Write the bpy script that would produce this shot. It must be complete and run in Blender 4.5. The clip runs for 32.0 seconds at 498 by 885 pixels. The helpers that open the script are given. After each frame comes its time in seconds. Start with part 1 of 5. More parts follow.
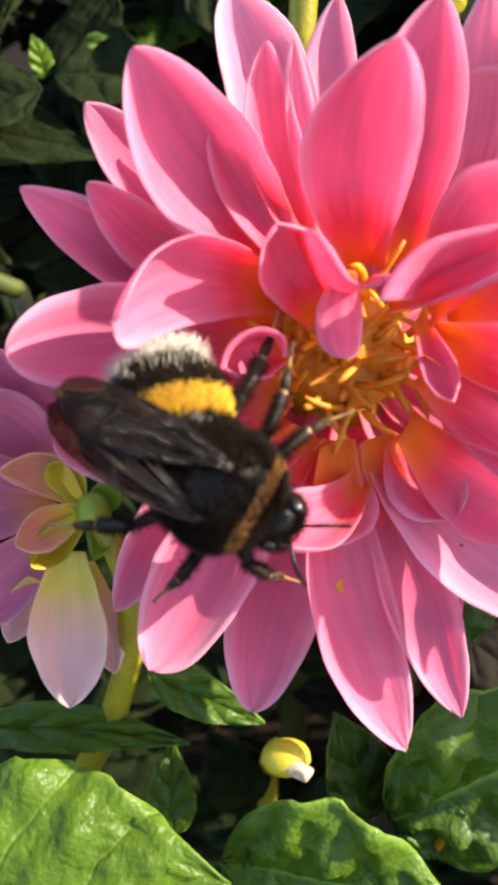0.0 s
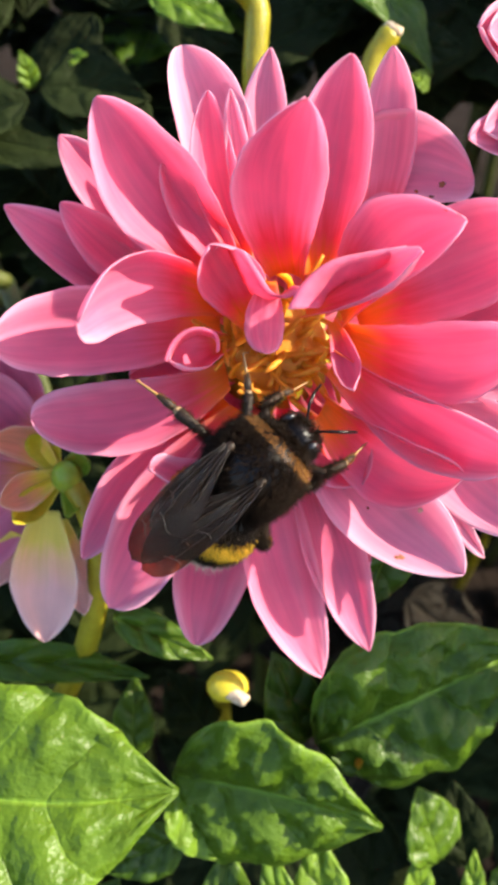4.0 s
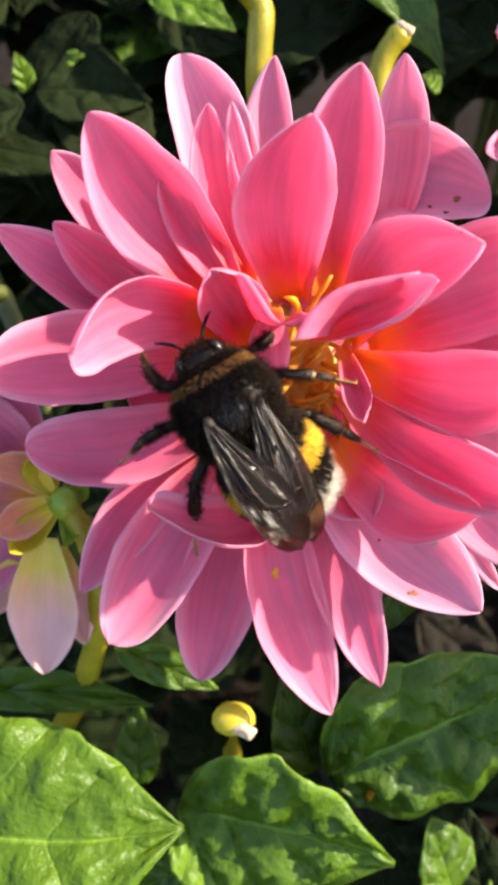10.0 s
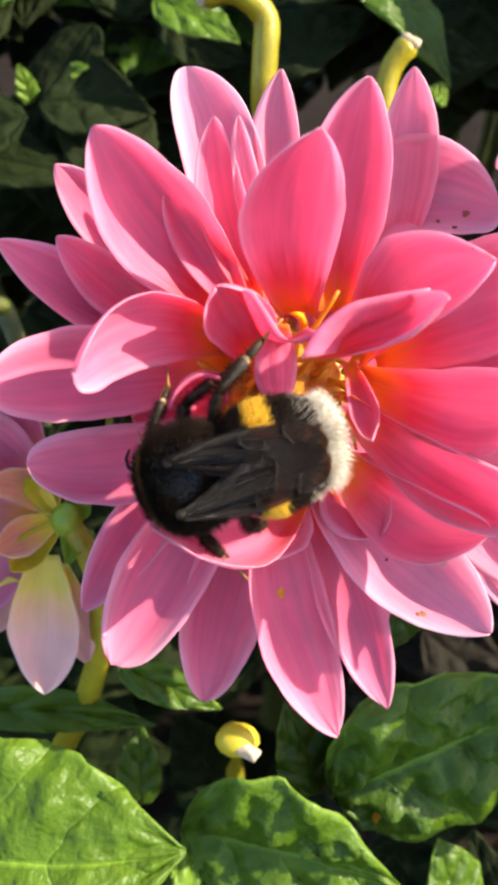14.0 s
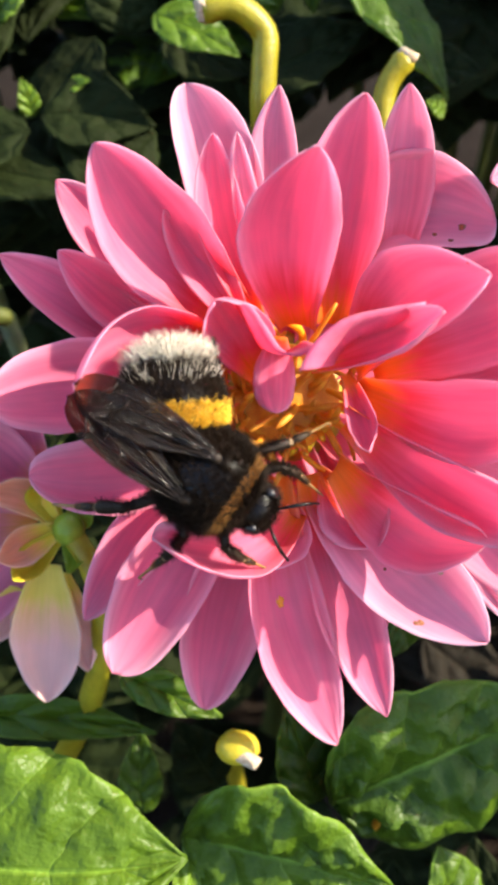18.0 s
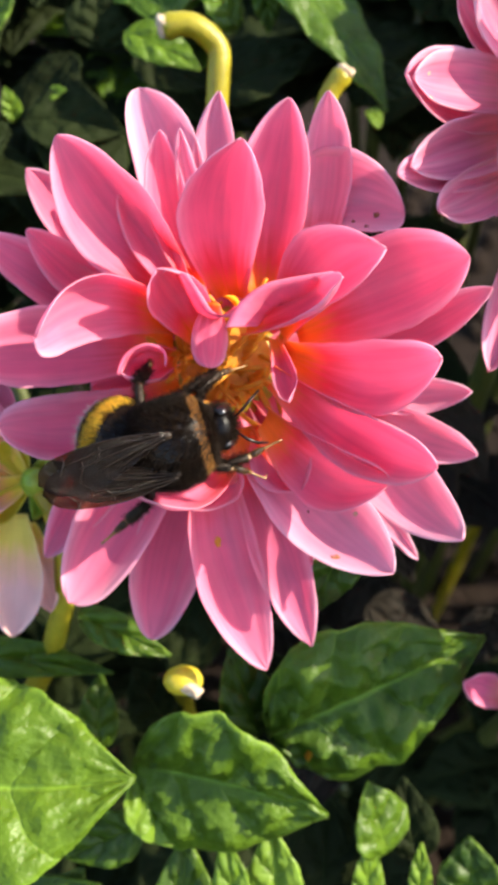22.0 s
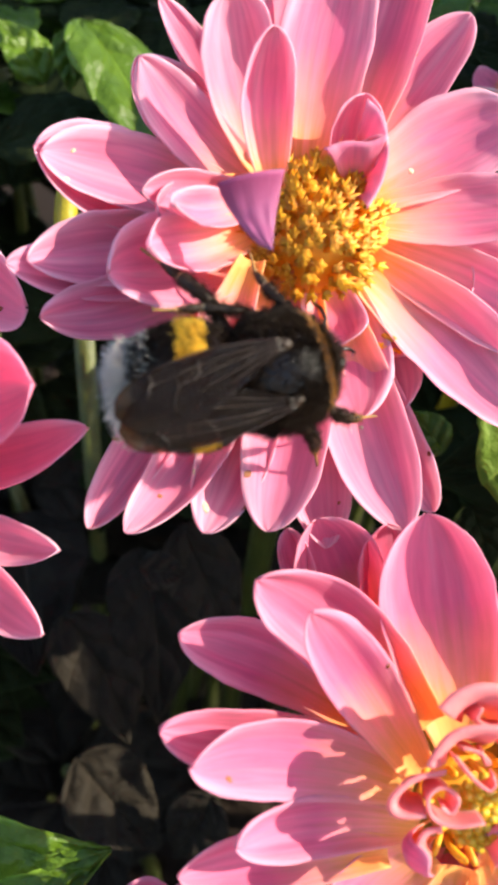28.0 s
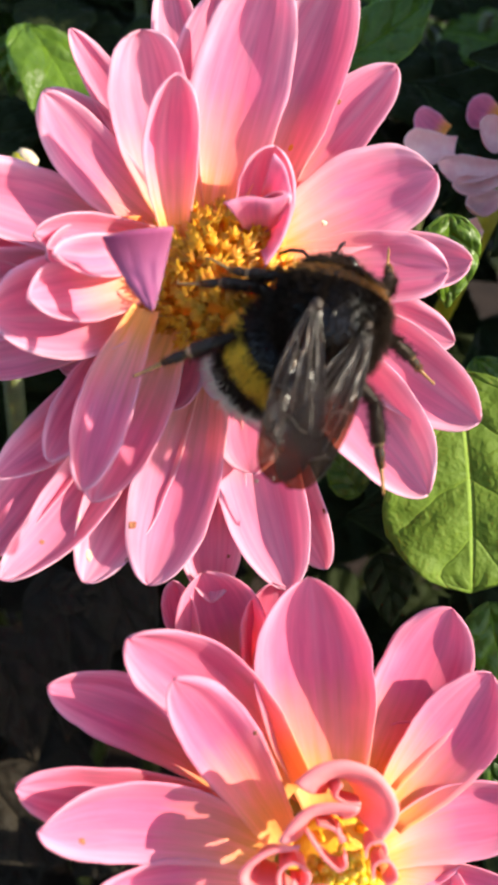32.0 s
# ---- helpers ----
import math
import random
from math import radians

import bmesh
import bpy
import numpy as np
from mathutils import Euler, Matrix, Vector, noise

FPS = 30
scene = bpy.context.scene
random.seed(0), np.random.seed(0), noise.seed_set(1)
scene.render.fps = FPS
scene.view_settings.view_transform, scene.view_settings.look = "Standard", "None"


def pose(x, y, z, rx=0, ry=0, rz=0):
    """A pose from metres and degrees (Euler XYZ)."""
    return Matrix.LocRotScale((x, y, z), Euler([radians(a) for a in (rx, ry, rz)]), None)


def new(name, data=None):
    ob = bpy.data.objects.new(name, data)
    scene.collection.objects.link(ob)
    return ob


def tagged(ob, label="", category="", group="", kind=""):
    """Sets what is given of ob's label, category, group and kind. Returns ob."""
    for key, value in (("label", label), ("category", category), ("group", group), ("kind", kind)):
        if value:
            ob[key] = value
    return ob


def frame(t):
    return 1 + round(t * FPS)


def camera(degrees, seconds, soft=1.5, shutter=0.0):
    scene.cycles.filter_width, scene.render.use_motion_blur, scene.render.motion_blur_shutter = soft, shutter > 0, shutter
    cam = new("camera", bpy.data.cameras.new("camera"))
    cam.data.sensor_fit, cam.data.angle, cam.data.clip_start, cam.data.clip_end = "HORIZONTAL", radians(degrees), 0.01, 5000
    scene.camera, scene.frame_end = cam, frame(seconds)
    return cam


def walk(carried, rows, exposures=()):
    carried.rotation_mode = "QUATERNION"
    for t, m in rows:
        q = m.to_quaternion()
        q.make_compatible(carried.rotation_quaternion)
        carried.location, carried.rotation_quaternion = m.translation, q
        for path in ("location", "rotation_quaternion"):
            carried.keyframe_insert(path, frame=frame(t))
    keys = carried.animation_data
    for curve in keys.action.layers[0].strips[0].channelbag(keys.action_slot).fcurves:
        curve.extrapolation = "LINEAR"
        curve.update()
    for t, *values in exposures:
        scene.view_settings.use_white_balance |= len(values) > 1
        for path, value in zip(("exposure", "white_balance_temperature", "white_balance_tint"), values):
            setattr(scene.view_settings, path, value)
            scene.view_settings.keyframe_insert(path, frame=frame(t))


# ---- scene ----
# Plan axes in millimetres: u across, v up the slope of the view, w towards the eye; the whole bed leans back 45 degrees.
TILT = radians(45)
ORIGIN = Vector((0, 0, 0.25))
AX = Matrix(((1, 0, 0), (0, math.sin(TILT), -math.cos(TILT)), (0, math.cos(TILT), math.sin(TILT))))


def at(u, v, w):
    """A world place from plan millimetres."""
    return ORIGIN + AX @ Vector((u, v, w)) * 0.001


def way(u, v, w):
    """A world direction from plan axes."""
    return (AX @ Vector((u, v, w))).normalized()


cam = camera(33.57, 32.0, soft=4.0)
cam.data.dof.use_dof, cam.data.dof.focus_distance, cam.data.dof.aperture_fstop = True, 0.089, 44
PATH = [
    (0, -0.00874, -0.05539, 0.29787, 44.19, 1.30, -1.24),
    (0.5, -0.00748, -0.05613, 0.29963, 43.98, 1.47, -0.77),
    (1, -0.00756, -0.05844, 0.29935, 43.60, 1.49, -0.66),
    (1.5, -0.00754, -0.05962, 0.29916, 43.32, 2.04, -0.05),
    (2, -0.00481, -0.05786, 0.30218, 43.17, 1.98, 0.32),
    (2.5, -0.00416, -0.05950, 0.30468, 43.81, 1.13, -0.36),
    (3, -0.00002, -0.06131, 0.30825, 43.89, -0.03, -1.63),
    (3.5, -0.00276, -0.06446, 0.30991, 43.34, 0.35, -1.10),
    (4, -0.00268, -0.06694, 0.30992, 42.54, 0.45, -0.82),
    (4.5, -0.00080, -0.06780, 0.30923, 42.56, 0.55, -0.43),
    (6.5, 0.00156, -0.06473, 0.30803, 42.35, 0.55, -0.63),
    (7, 0.00074, -0.06381, 0.30884, 42.05, 1.02, -0.32),
    (7.5, 0.00080, -0.06437, 0.30794, 41.96, 1.06, -0.08),
    (8, -0.00072, -0.06207, 0.30838, 41.91, 0.79, -0.91),
    (8.5, 0.00057, -0.06016, 0.30846, 42.31, 0.36, -0.86),
    (9, -0.00000, -0.05896, 0.30897, 42.02, 0.91, -0.57),
    (9.5, 0.00016, -0.06006, 0.30881, 41.36, 0.81, -0.75),
    (10, -0.00218, -0.06010, 0.30982, 41.55, 1.09, -0.66),
    (10.5, -0.00037, -0.06119, 0.30953, 41.34, 0.81, -0.45),
    (11, -0.00139, -0.06088, 0.30988, 41.86, 0.56, -0.92),
    (11.5, -0.00145, -0.06065, 0.30944, 41.80, 0.83, -0.44),
    (12, -0.00136, -0.05898, 0.30988, 42.19, 0.84, -0.31),
    (12.5, -0.00055, -0.05817, 0.30936, 42.58, 0.72, -0.44),
    (13, -0.00179, -0.05813, 0.30910, 42.46, 1.02, -0.28),
    (13.5, -0.00202, -0.05925, 0.30835, 41.90, 0.91, -0.61),
    (14, -0.00274, -0.05837, 0.30936, 42.15, 1.03, -0.57),
    (14.5, -0.00240, -0.05837, 0.30881, 42.18, 1.38, -0.27),
    (15, -0.00365, -0.05719, 0.30906, 42.38, 1.29, -0.59),
    (15.5, -0.00403, -0.05643, 0.30922, 42.41, 1.45, -0.73),
    (17.5, -0.00367, -0.05855, 0.30967, 42.35, 1.32, -0.36),
    (18, -0.00234, -0.05862, 0.31053, 42.52, 1.24, -0.52),
    (18.5, -0.00325, -0.05856, 0.31116, 42.60, 1.37, -0.41),
    (19, -0.00308, -0.06069, 0.30932, 42.64, 1.32, -0.30),
    (19.5, -0.00311, -0.06061, 0.31107, 42.74, 1.26, -0.63),
    (20, 0.00036, -0.06493, 0.31229, 43.04, 1.01, -0.74),
    (20.5, -0.00102, -0.06688, 0.31398, 43.45, 1.14, -0.56),
    (21, 0.00098, -0.06708, 0.31231, 43.58, 0.45, -1.18),
    (21.5, 0.00510, -0.06902, 0.31535, 44.09, -0.37, -1.98),
    (22, 0.00418, -0.07373, 0.31487, 43.94, 0.31, -0.32),
    (22.5, 0.00877, -0.07580, 0.31497, 43.65, 0.10, 5.76),
    (23, 0.01086, -0.07574, 0.31406, 43.91, -0.16, 9.45),
    (23.5, 0.01377, -0.07536, 0.31311, 44.05, -0.04, 10.34),
    (24, 0.01425, -0.07247, 0.31470, 44.54, 0.49, 11.10),
    (24.5, 0.01948, -0.07184, 0.31140, 43.85, 0.41, 12.99),
    (26.5, 0.03476, -0.05713, 0.30796, 46.13, -1.57, 17.65),
    (27, 0.03877, -0.05298, 0.30900, 45.85, -1.70, 16.41),
    (27.4, 0.04380, -0.05436, 0.30667, 47.47, -3.99, 12.95),
    (28, 0.05028, -0.04869, 0.30771, 48.37, -6.68, 7.97),
    (28.5, 0.05893, -0.04622, 0.30657, 47.37, -7.77, 7.26),
    (29, 0.06018, -0.04366, 0.30730, 46.76, -8.55, 7.68),
    (29.5, 0.06011, -0.04211, 0.30781, 47.11, -7.85, 8.89),
    (30, 0.05831, -0.03978, 0.31335, 47.51, -8.54, 9.09),
    (30.5, 0.05995, -0.04113, 0.31258, 46.79, -8.92, 9.65),
    (31, 0.05893, -0.04020, 0.31434, 46.99, -9.16, 9.89),
    (31.5, 0.06269, -0.04093, 0.31416, 46.62, -9.51, 9.91),
    (32, 0.05786, -0.04174, 0.31316, 46.96, -10.06, 9.58),
]
walk(cam, [(t, pose(*p)) for t, *p in PATH])

# ---- light ----
SUN = way(0.80, 0.41, 0.41)
sun = new("sun", bpy.data.lights.new("sun", "SUN"))
sun.data.energy, sun.data.angle, sun.data.color = 4.7, radians(0.6), (1.0, 0.91, 0.73)
sun.rotation_mode = "QUATERNION"
sun.rotation_quaternion = SUN.to_track_quat("Z", "Y")
world = bpy.data.worlds.new("sky")
scene.world = world
world.use_nodes = True
sky = world.node_tree.nodes.new("ShaderNodeTexSky")
sky.sky_type, sky.sun_disc = "NISHITA", False
sky.sun_elevation, sky.sun_rotation = math.asin(SUN.z), math.atan2(SUN.x, SUN.y)
world.node_tree.links.new(sky.outputs[0], world.node_tree.nodes["Background"].inputs[0])
world.node_tree.nodes["Background"].inputs[1].default_value = 0.165
scene.view_settings.exposure = 1.37


# ---- materials ----
def material(name):
    m = bpy.data.materials.new(name)
    m.use_nodes = True
    return m, m.node_tree.nodes, m.node_tree.links, m.node_tree.nodes["Principled BSDF"]


def node(nodes, kind, **values):
    n = nodes.new("ShaderNode" + kind)
    for key, value in values.items():
        n.inputs[key].default_value = value
    return n


def ramp(nodes, links, source, stops):
    n = nodes.new("ShaderNodeValToRGB")
    while len(n.color_ramp.elements) < len(stops):
        n.color_ramp.elements.new(0.5)
    for e, (p, c) in zip(n.color_ramp.elements, stops):
        e.position, e.color = p, (*c, 1)
    links.new(source, n.inputs[0])
    return n


def maths(nodes, links, op, a, b=0.0, c=0.0):
    n = nodes.new("ShaderNodeMath")
    n.operation = op
    for i, v in enumerate((a, b, c)):
        if isinstance(v, (int, float)):
            n.inputs[i].default_value = v
        else:
            links.new(v, n.inputs[i])
    return n.outputs[0]


def mixed(nodes, links, fac, a, b, kind="MIX"):
    n = nodes.new("ShaderNodeMix")
    n.data_type, n.blend_type = "RGBA", kind
    for i, v in ((0, fac), (6, a), (7, b)):
        if isinstance(v, (int, float)):
            n.inputs[i].default_value = v
        elif isinstance(v, tuple):
            n.inputs[i].default_value = (*v, 1)
        else:
            links.new(v, n.inputs[i])
    return n.outputs[2]


def bumped(nodes, links, height, strength, distance, shader):
    n = node(nodes, "Bump", Strength=strength, Distance=distance)
    links.new(height, n.inputs["Height"])
    links.new(n.outputs[0], shader.inputs["Normal"])
    return n


def translucent(nodes, links, shader, colour, share):
    """Lets light through a thin sheet."""
    t = nodes.new("ShaderNodeBsdfTranslucent")
    links.new(colour, t.inputs[0])
    mix = nodes.new("ShaderNodeMixShader")
    mix.inputs[0].default_value = share
    links.new(shader.outputs[0], mix.inputs[1])
    links.new(t.outputs[0], mix.inputs[2])
    links.new(mix.outputs[0], nodes["Material Output"].inputs[0])


def petal_material(name, base, throat, body, rim, share, first, streaky=0.35, spread=0.38):
    """A petal: yellow at the foot, pink along the blade, paler at the margin, with fine lengthwise veins."""
    m, nodes, links, bsdf = material(name)
    uv = nodes.new("ShaderNodeUVMap")
    split = nodes.new("ShaderNodeSeparateXYZ")
    links.new(uv.outputs[0], split.inputs[0])
    along, across = split.outputs[0], split.outputs[1]
    info = nodes.new("ShaderNodeObjectInfo")
    stretch = nodes.new("ShaderNodeCombineXYZ")
    links.new(maths(nodes, links, "MULTIPLY", along, 2.5), stretch.inputs[0])
    links.new(maths(nodes, links, "MULTIPLY", across, 14.0), stretch.inputs[1])
    links.new(maths(nodes, links, "MULTIPLY", info.outputs["Random"], 40.0), stretch.inputs[2])
    veins = node(nodes, "TexNoise", Scale=1.0, Detail=4.0, Roughness=0.55)
    links.new(stretch.outputs[0], veins.inputs[0])
    blot = node(nodes, "TexNoise", Scale=160.0, Detail=3.0)
    coord = nodes.new("ShaderNodeTexCoord")
    links.new(coord.outputs["Object"], blot.inputs[0])
    wob = maths(nodes, links, "MULTIPLY_ADD", veins.outputs[0], 0.22, maths(nodes, links, "SUBTRACT", along, 0.11))
    wob = maths(nodes, links, "MULTIPLY_ADD", info.outputs["Random"], 0.12, maths(nodes, links, "SUBTRACT", wob, 0.06))
    colour = ramp(nodes, links, wob, ((0.0, base), (first, base), (first + 0.14, throat), (first + spread, body), (1.0, body))).outputs[0]
    side = maths(nodes, links, "ABSOLUTE", maths(nodes, links, "MULTIPLY_ADD", across, 2.0, -1.0))
    near = nodes.new("ShaderNodeMapRange")
    near.interpolation_type = "SMOOTHSTEP"
    near.inputs[1].default_value, near.inputs[2].default_value = 0.48, 1.06
    links.new(maths(nodes, links, "MULTIPLY_ADD", veins.outputs[0], 0.3, maths(nodes, links, "SUBTRACT", side, 0.15)), near.inputs[0])
    # Pale margin of the petal; part of it stands for light on folded edges.
    edge = maths(nodes, links, "MULTIPLY", near.outputs[0], maths(nodes, links, "MULTIPLY_ADD", info.outputs["Random"], 0.35, 0.5))
    edge = maths(nodes, links, "MULTIPLY", edge, maths(nodes, links, "MULTIPLY_ADD", along, 0.9, 0.1))
    tipped = maths(nodes, links, "POWER", along, 9.0)
    edge = maths(nodes, links, "MINIMUM", maths(nodes, links, "MULTIPLY_ADD", tipped, 0.3, edge), 0.65)
    wide = nodes.new("ShaderNodeCombineXYZ")
    links.new(maths(nodes, links, "MULTIPLY", along, 0.8), wide.inputs[0])
    links.new(maths(nodes, links, "MULTIPLY", across, 5.0), wide.inputs[1])
    links.new(maths(nodes, links, "MULTIPLY", info.outputs["Random"], 90.0), wide.inputs[2])
    bands = node(nodes, "TexNoise", Scale=1.0, Detail=2.0, Roughness=0.5)
    links.new(wide.outputs[0], bands.inputs[0])
    band = maths(nodes, links, "MAXIMUM", maths(nodes, links, "MULTIPLY_ADD", bands.outputs[0], 3.0, -1.35), 0.0)
    band = maths(nodes, links, "MULTIPLY", maths(nodes, links, "MINIMUM", band, 1.0), streaky)
    edge = maths(nodes, links, "MAXIMUM", edge, maths(nodes, links, "MULTIPLY", band, along))
    colour = mixed(nodes, links, edge, colour, rim)
    streak = maths(nodes, links, "MULTIPLY_ADD", veins.outputs[0], 1.3, 0.35)
    colour = mixed(nodes, links, streaky, colour, mixed(nodes, links, 1.0, colour, streak, "MULTIPLY"))
    patch = maths(nodes, links, "MULTIPLY_ADD", blot.outputs[0], 0.7, 0.65)
    colour = mixed(nodes, links, 0.5, colour, mixed(nodes, links, 1.0, colour, patch, "MULTIPLY"))
    links.new(colour, bsdf.inputs["Base Color"])
    bsdf.inputs["Roughness"].default_value = 0.55
    bsdf.inputs["Specular IOR Level"].default_value = 0.2
    bsdf.inputs["Sheen Weight"].default_value = 0.12
    bumped(nodes, links, veins.outputs[0], 0.22, 0.0003, bsdf)
    translucent(nodes, links, bsdf, colour, share)
    return m


def leaf_material(name, dark, light, share, rough=0.36, gloss=0.5):
    """A leaf: quilted between side veins, a paler midrib, glossy skin."""
    m, nodes, links, bsdf = material(name)
    uv = nodes.new("ShaderNodeUVMap")
    split = nodes.new("ShaderNodeSeparateXYZ")
    links.new(uv.outputs[0], split.inputs[0])
    along, across = split.outputs[0], split.outputs[1]
    side = maths(nodes, links, "ABSOLUTE", maths(nodes, links, "MULTIPLY_ADD", across, 2.0, -1.0))
    warp = node(nodes, "TexNoise", Scale=110.0, Detail=2.0)
    links.new(nodes.new("ShaderNodeTexCoord").outputs["Object"], warp.inputs[0])
    wave = maths(nodes, links, "SUBTRACT", along, maths(nodes, links, "MULTIPLY", side, 0.26))
    wave = maths(nodes, links, "MULTIPLY_ADD", warp.outputs[0], 0.16, wave)
    vein = maths(nodes, links, "ABSOLUTE", maths(nodes, links, "SINE", maths(nodes, links, "MULTIPLY", wave, 11.0)))
    rib = maths(nodes, links, "MINIMUM", maths(nodes, links, "MULTIPLY", side, 22.0), 1.0)
    vein_line = maths(nodes, links, "MINIMUM", maths(nodes, links, "MULTIPLY", vein, 8.0), 1.0)
    line = maths(nodes, links, "MULTIPLY", rib, maths(nodes, links, "MULTIPLY_ADD", vein_line, 0.25, 0.75))
    coord = nodes.new("ShaderNodeTexCoord")
    info = nodes.new("ShaderNodeObjectInfo")
    blot = node(nodes, "TexNoise", Scale=130.0, Detail=4.0, Roughness=0.65)
    fine = node(nodes, "TexNoise", Scale=900.0, Detail=3.0)
    links.new(coord.outputs["Object"], blot.inputs[0])
    links.new(coord.outputs["Object"], fine.inputs[0])
    tone = maths(nodes, links, "MULTIPLY_ADD", info.outputs["Random"], 0.5, maths(nodes, links, "MULTIPLY_ADD", blot.outputs[0], 1.2, -0.4))
    colour = mixed(nodes, links, maths(nodes, links, "MAXIMUM", maths(nodes, links, "MINIMUM", tone, 1.0), 0.0), dark, light)
    pale = tuple(min(1.0, c * 1.6 + 0.1 * light[1]) for c in light)
    colour = mixed(nodes, links, line, pale, colour)
    margin = maths(nodes, links, "POWER", side, 30.0)
    colour = mixed(nodes, links, maths(nodes, links, "MULTIPLY", margin, 0.8), colour, pale)
    links.new(colour, bsdf.inputs["Base Color"])
    links.new(maths(nodes, links, "MULTIPLY_ADD", fine.outputs[0], 0.3, rough - 0.15), bsdf.inputs["Roughness"])
    bsdf.inputs["Specular IOR Level"].default_value = gloss
    height = maths(nodes, links, "MULTIPLY_ADD", vein, 0.3, maths(nodes, links, "MULTIPLY_ADD", blot.outputs[0], 1.0, maths(nodes, links, "MULTIPLY", fine.outputs[0], 0.12)))
    height = maths(nodes, links, "MULTIPLY_ADD", line, 0.25, height)
    bumped(nodes, links, height, 0.85, 0.0018, bsdf)
    translucent(nodes, links, bsdf, colour, share)
    return m


def plain(name, low, high, rough, scale, bump=0.3, depth=0.0004, metal=0.0, share=0.0, spec=0.5):
    """A mottled surface between two colours."""
    m, nodes, links, bsdf = material(name)
    coord = nodes.new("ShaderNodeTexCoord")
    big = node(nodes, "TexNoise", Scale=scale, Detail=4.0, Roughness=0.6)
    fine = node(nodes, "TexNoise", Scale=scale * 7, Detail=3.0)
    links.new(coord.outputs["Object"], big.inputs[0])
    links.new(coord.outputs["Object"], fine.inputs[0])
    t = maths(nodes, links, "MULTIPLY_ADD", fine.outputs[0], 0.5, maths(nodes, links, "MULTIPLY_ADD", big.outputs[0], 1.4, -0.45))
    colour = ramp(nodes, links, t, ((0.1, low), (0.9, high))).outputs[0]
    links.new(colour, bsdf.inputs["Base Color"])
    bsdf.inputs["Roughness"].default_value = rough
    bsdf.inputs["Metallic"].default_value = metal
    bsdf.inputs["Specular IOR Level"].default_value = spec
    bumped(nodes, links, fine.outputs[0], bump, depth, bsdf)
    if share:
        translucent(nodes, links, bsdf, colour, share)
    return m


PINK = petal_material("pink_petal", (0.95, 0.28, 0.03), (0.92, 0.12, 0.17), (0.90, 0.215, 0.37), (0.93, 0.64, 0.75), 0.6, 0.065, 0.3, 0.31)
FRESH = petal_material("fresh_pink_petal", (0.95, 0.34, 0.06), (0.92, 0.20, 0.27), (0.89, 0.34, 0.49), (0.94, 0.74, 0.81), 0.55, 0.05, 0.34, 0.3)
FADED = petal_material("faded_mauve_petal", (0.9, 0.45, 0.1), (0.88, 0.36, 0.25), (0.78, 0.24, 0.38), (0.86, 0.52, 0.62), 0.55, 0.06, 0.4, 0.3)
ORANGE_CREAM = petal_material("orange_cream_petal", (0.86, 0.66, 0.06), (0.9, 0.5, 0.12), (0.85, 0.36, 0.22), (0.93, 0.66, 0.5), 0.4, 0.25, 0.3)
PALE = petal_material("pale_pink_petal", (0.92, 0.42, 0.11), (0.88, 0.33, 0.25), (0.74, 0.145, 0.275), (0.82, 0.45, 0.55), 0.46, 0.11, 0.45, 0.45)
BLUSH = petal_material("blush_petal", (0.95, 0.45, 0.12), (0.91, 0.39, 0.30), (0.78, 0.205, 0.34), (0.87, 0.62, 0.69), 0.48, 0.10, 0.55, 0.46)
LILAC = petal_material("lilac_petal_back", (0.36, 0.07, 0.18), (0.36, 0.08, 0.19), (0.34, 0.085, 0.20), (0.50, 0.2, 0.33), 0.4, 0.04, 0.15)
PEACH = petal_material("peach_inner_petal", (0.92, 0.36, 0.10), (0.90, 0.30, 0.18), (0.84, 0.26, 0.27), (0.90, 0.50, 0.45), 0.45, 0.1, 0.3, 0.4)
CREAM = petal_material("cream_pink_petal", (0.86, 0.72, 0.16), (0.92, 0.62, 0.34), (0.92, 0.58, 0.52), (0.94, 0.72, 0.68), 0.45, 0.2, 0.2)
MATTE = leaf_material("matte_yellow_green_leaf", (0.07, 0.12, 0.008), (0.14, 0.205, 0.016), 0.25, 0.65, 0.2)
GREEN = leaf_material("green_leaf", (0.026, 0.060, 0.004), (0.12, 0.205, 0.010), 0.28, 0.42, 0.3)
# Yellow-green leaf, its colour lightened to stand in for sun on small leaves.
LIT_LIME = leaf_material("sun_toned_lime_leaf", (0.10, 0.19, 0.012), (0.25, 0.38, 0.03), 0.4, 0.4, 0.4)
# Near-black copy of the leaf green: the bed's shade is in the colour.
SHADE_LEAF = leaf_material("shade_toned_leaf", (0.009, 0.012, 0.003), (0.016, 0.024, 0.006), 0.12, 0.7, 0.08)
# Brown-black leaf colour, painted for the deep shade between the blooms.
SHADE_BROWN_LEAF = leaf_material("shade_toned_brown_leaf", (0.010, 0.0075, 0.005), (0.021, 0.016, 0.010), 0.1, 0.75, 0.15)
STEM = plain("yellow_green_stem", (0.26, 0.22, 0.008), (0.48, 0.40, 0.02), 0.42, 300, share=0.2)
CUT = plain("dry_cut_stem", (0.35, 0.2, 0.1), (0.75, 0.62, 0.45), 0.8, 900, 0.6)
# Darker twin of the stem green, with shade worked into the colour.
SHADE_STEM = plain("shade_toned_stem", (0.03, 0.04, 0.006), (0.09, 0.1, 0.014), 0.55, 300)
YELLOW = plain("yellow_floret", (0.88, 0.33, 0.006), (0.98, 0.56, 0.025), 0.5, 700, share=0.35)
BEAD = plain("olive_yellow_bead", (0.58, 0.34, 0.012), (0.8, 0.54, 0.03), 0.35, 500, share=0.25)
ORANGE = plain("orange_floret", (0.68, 0.21, 0.012), (0.93, 0.45, 0.025), 0.5, 700, share=0.3)
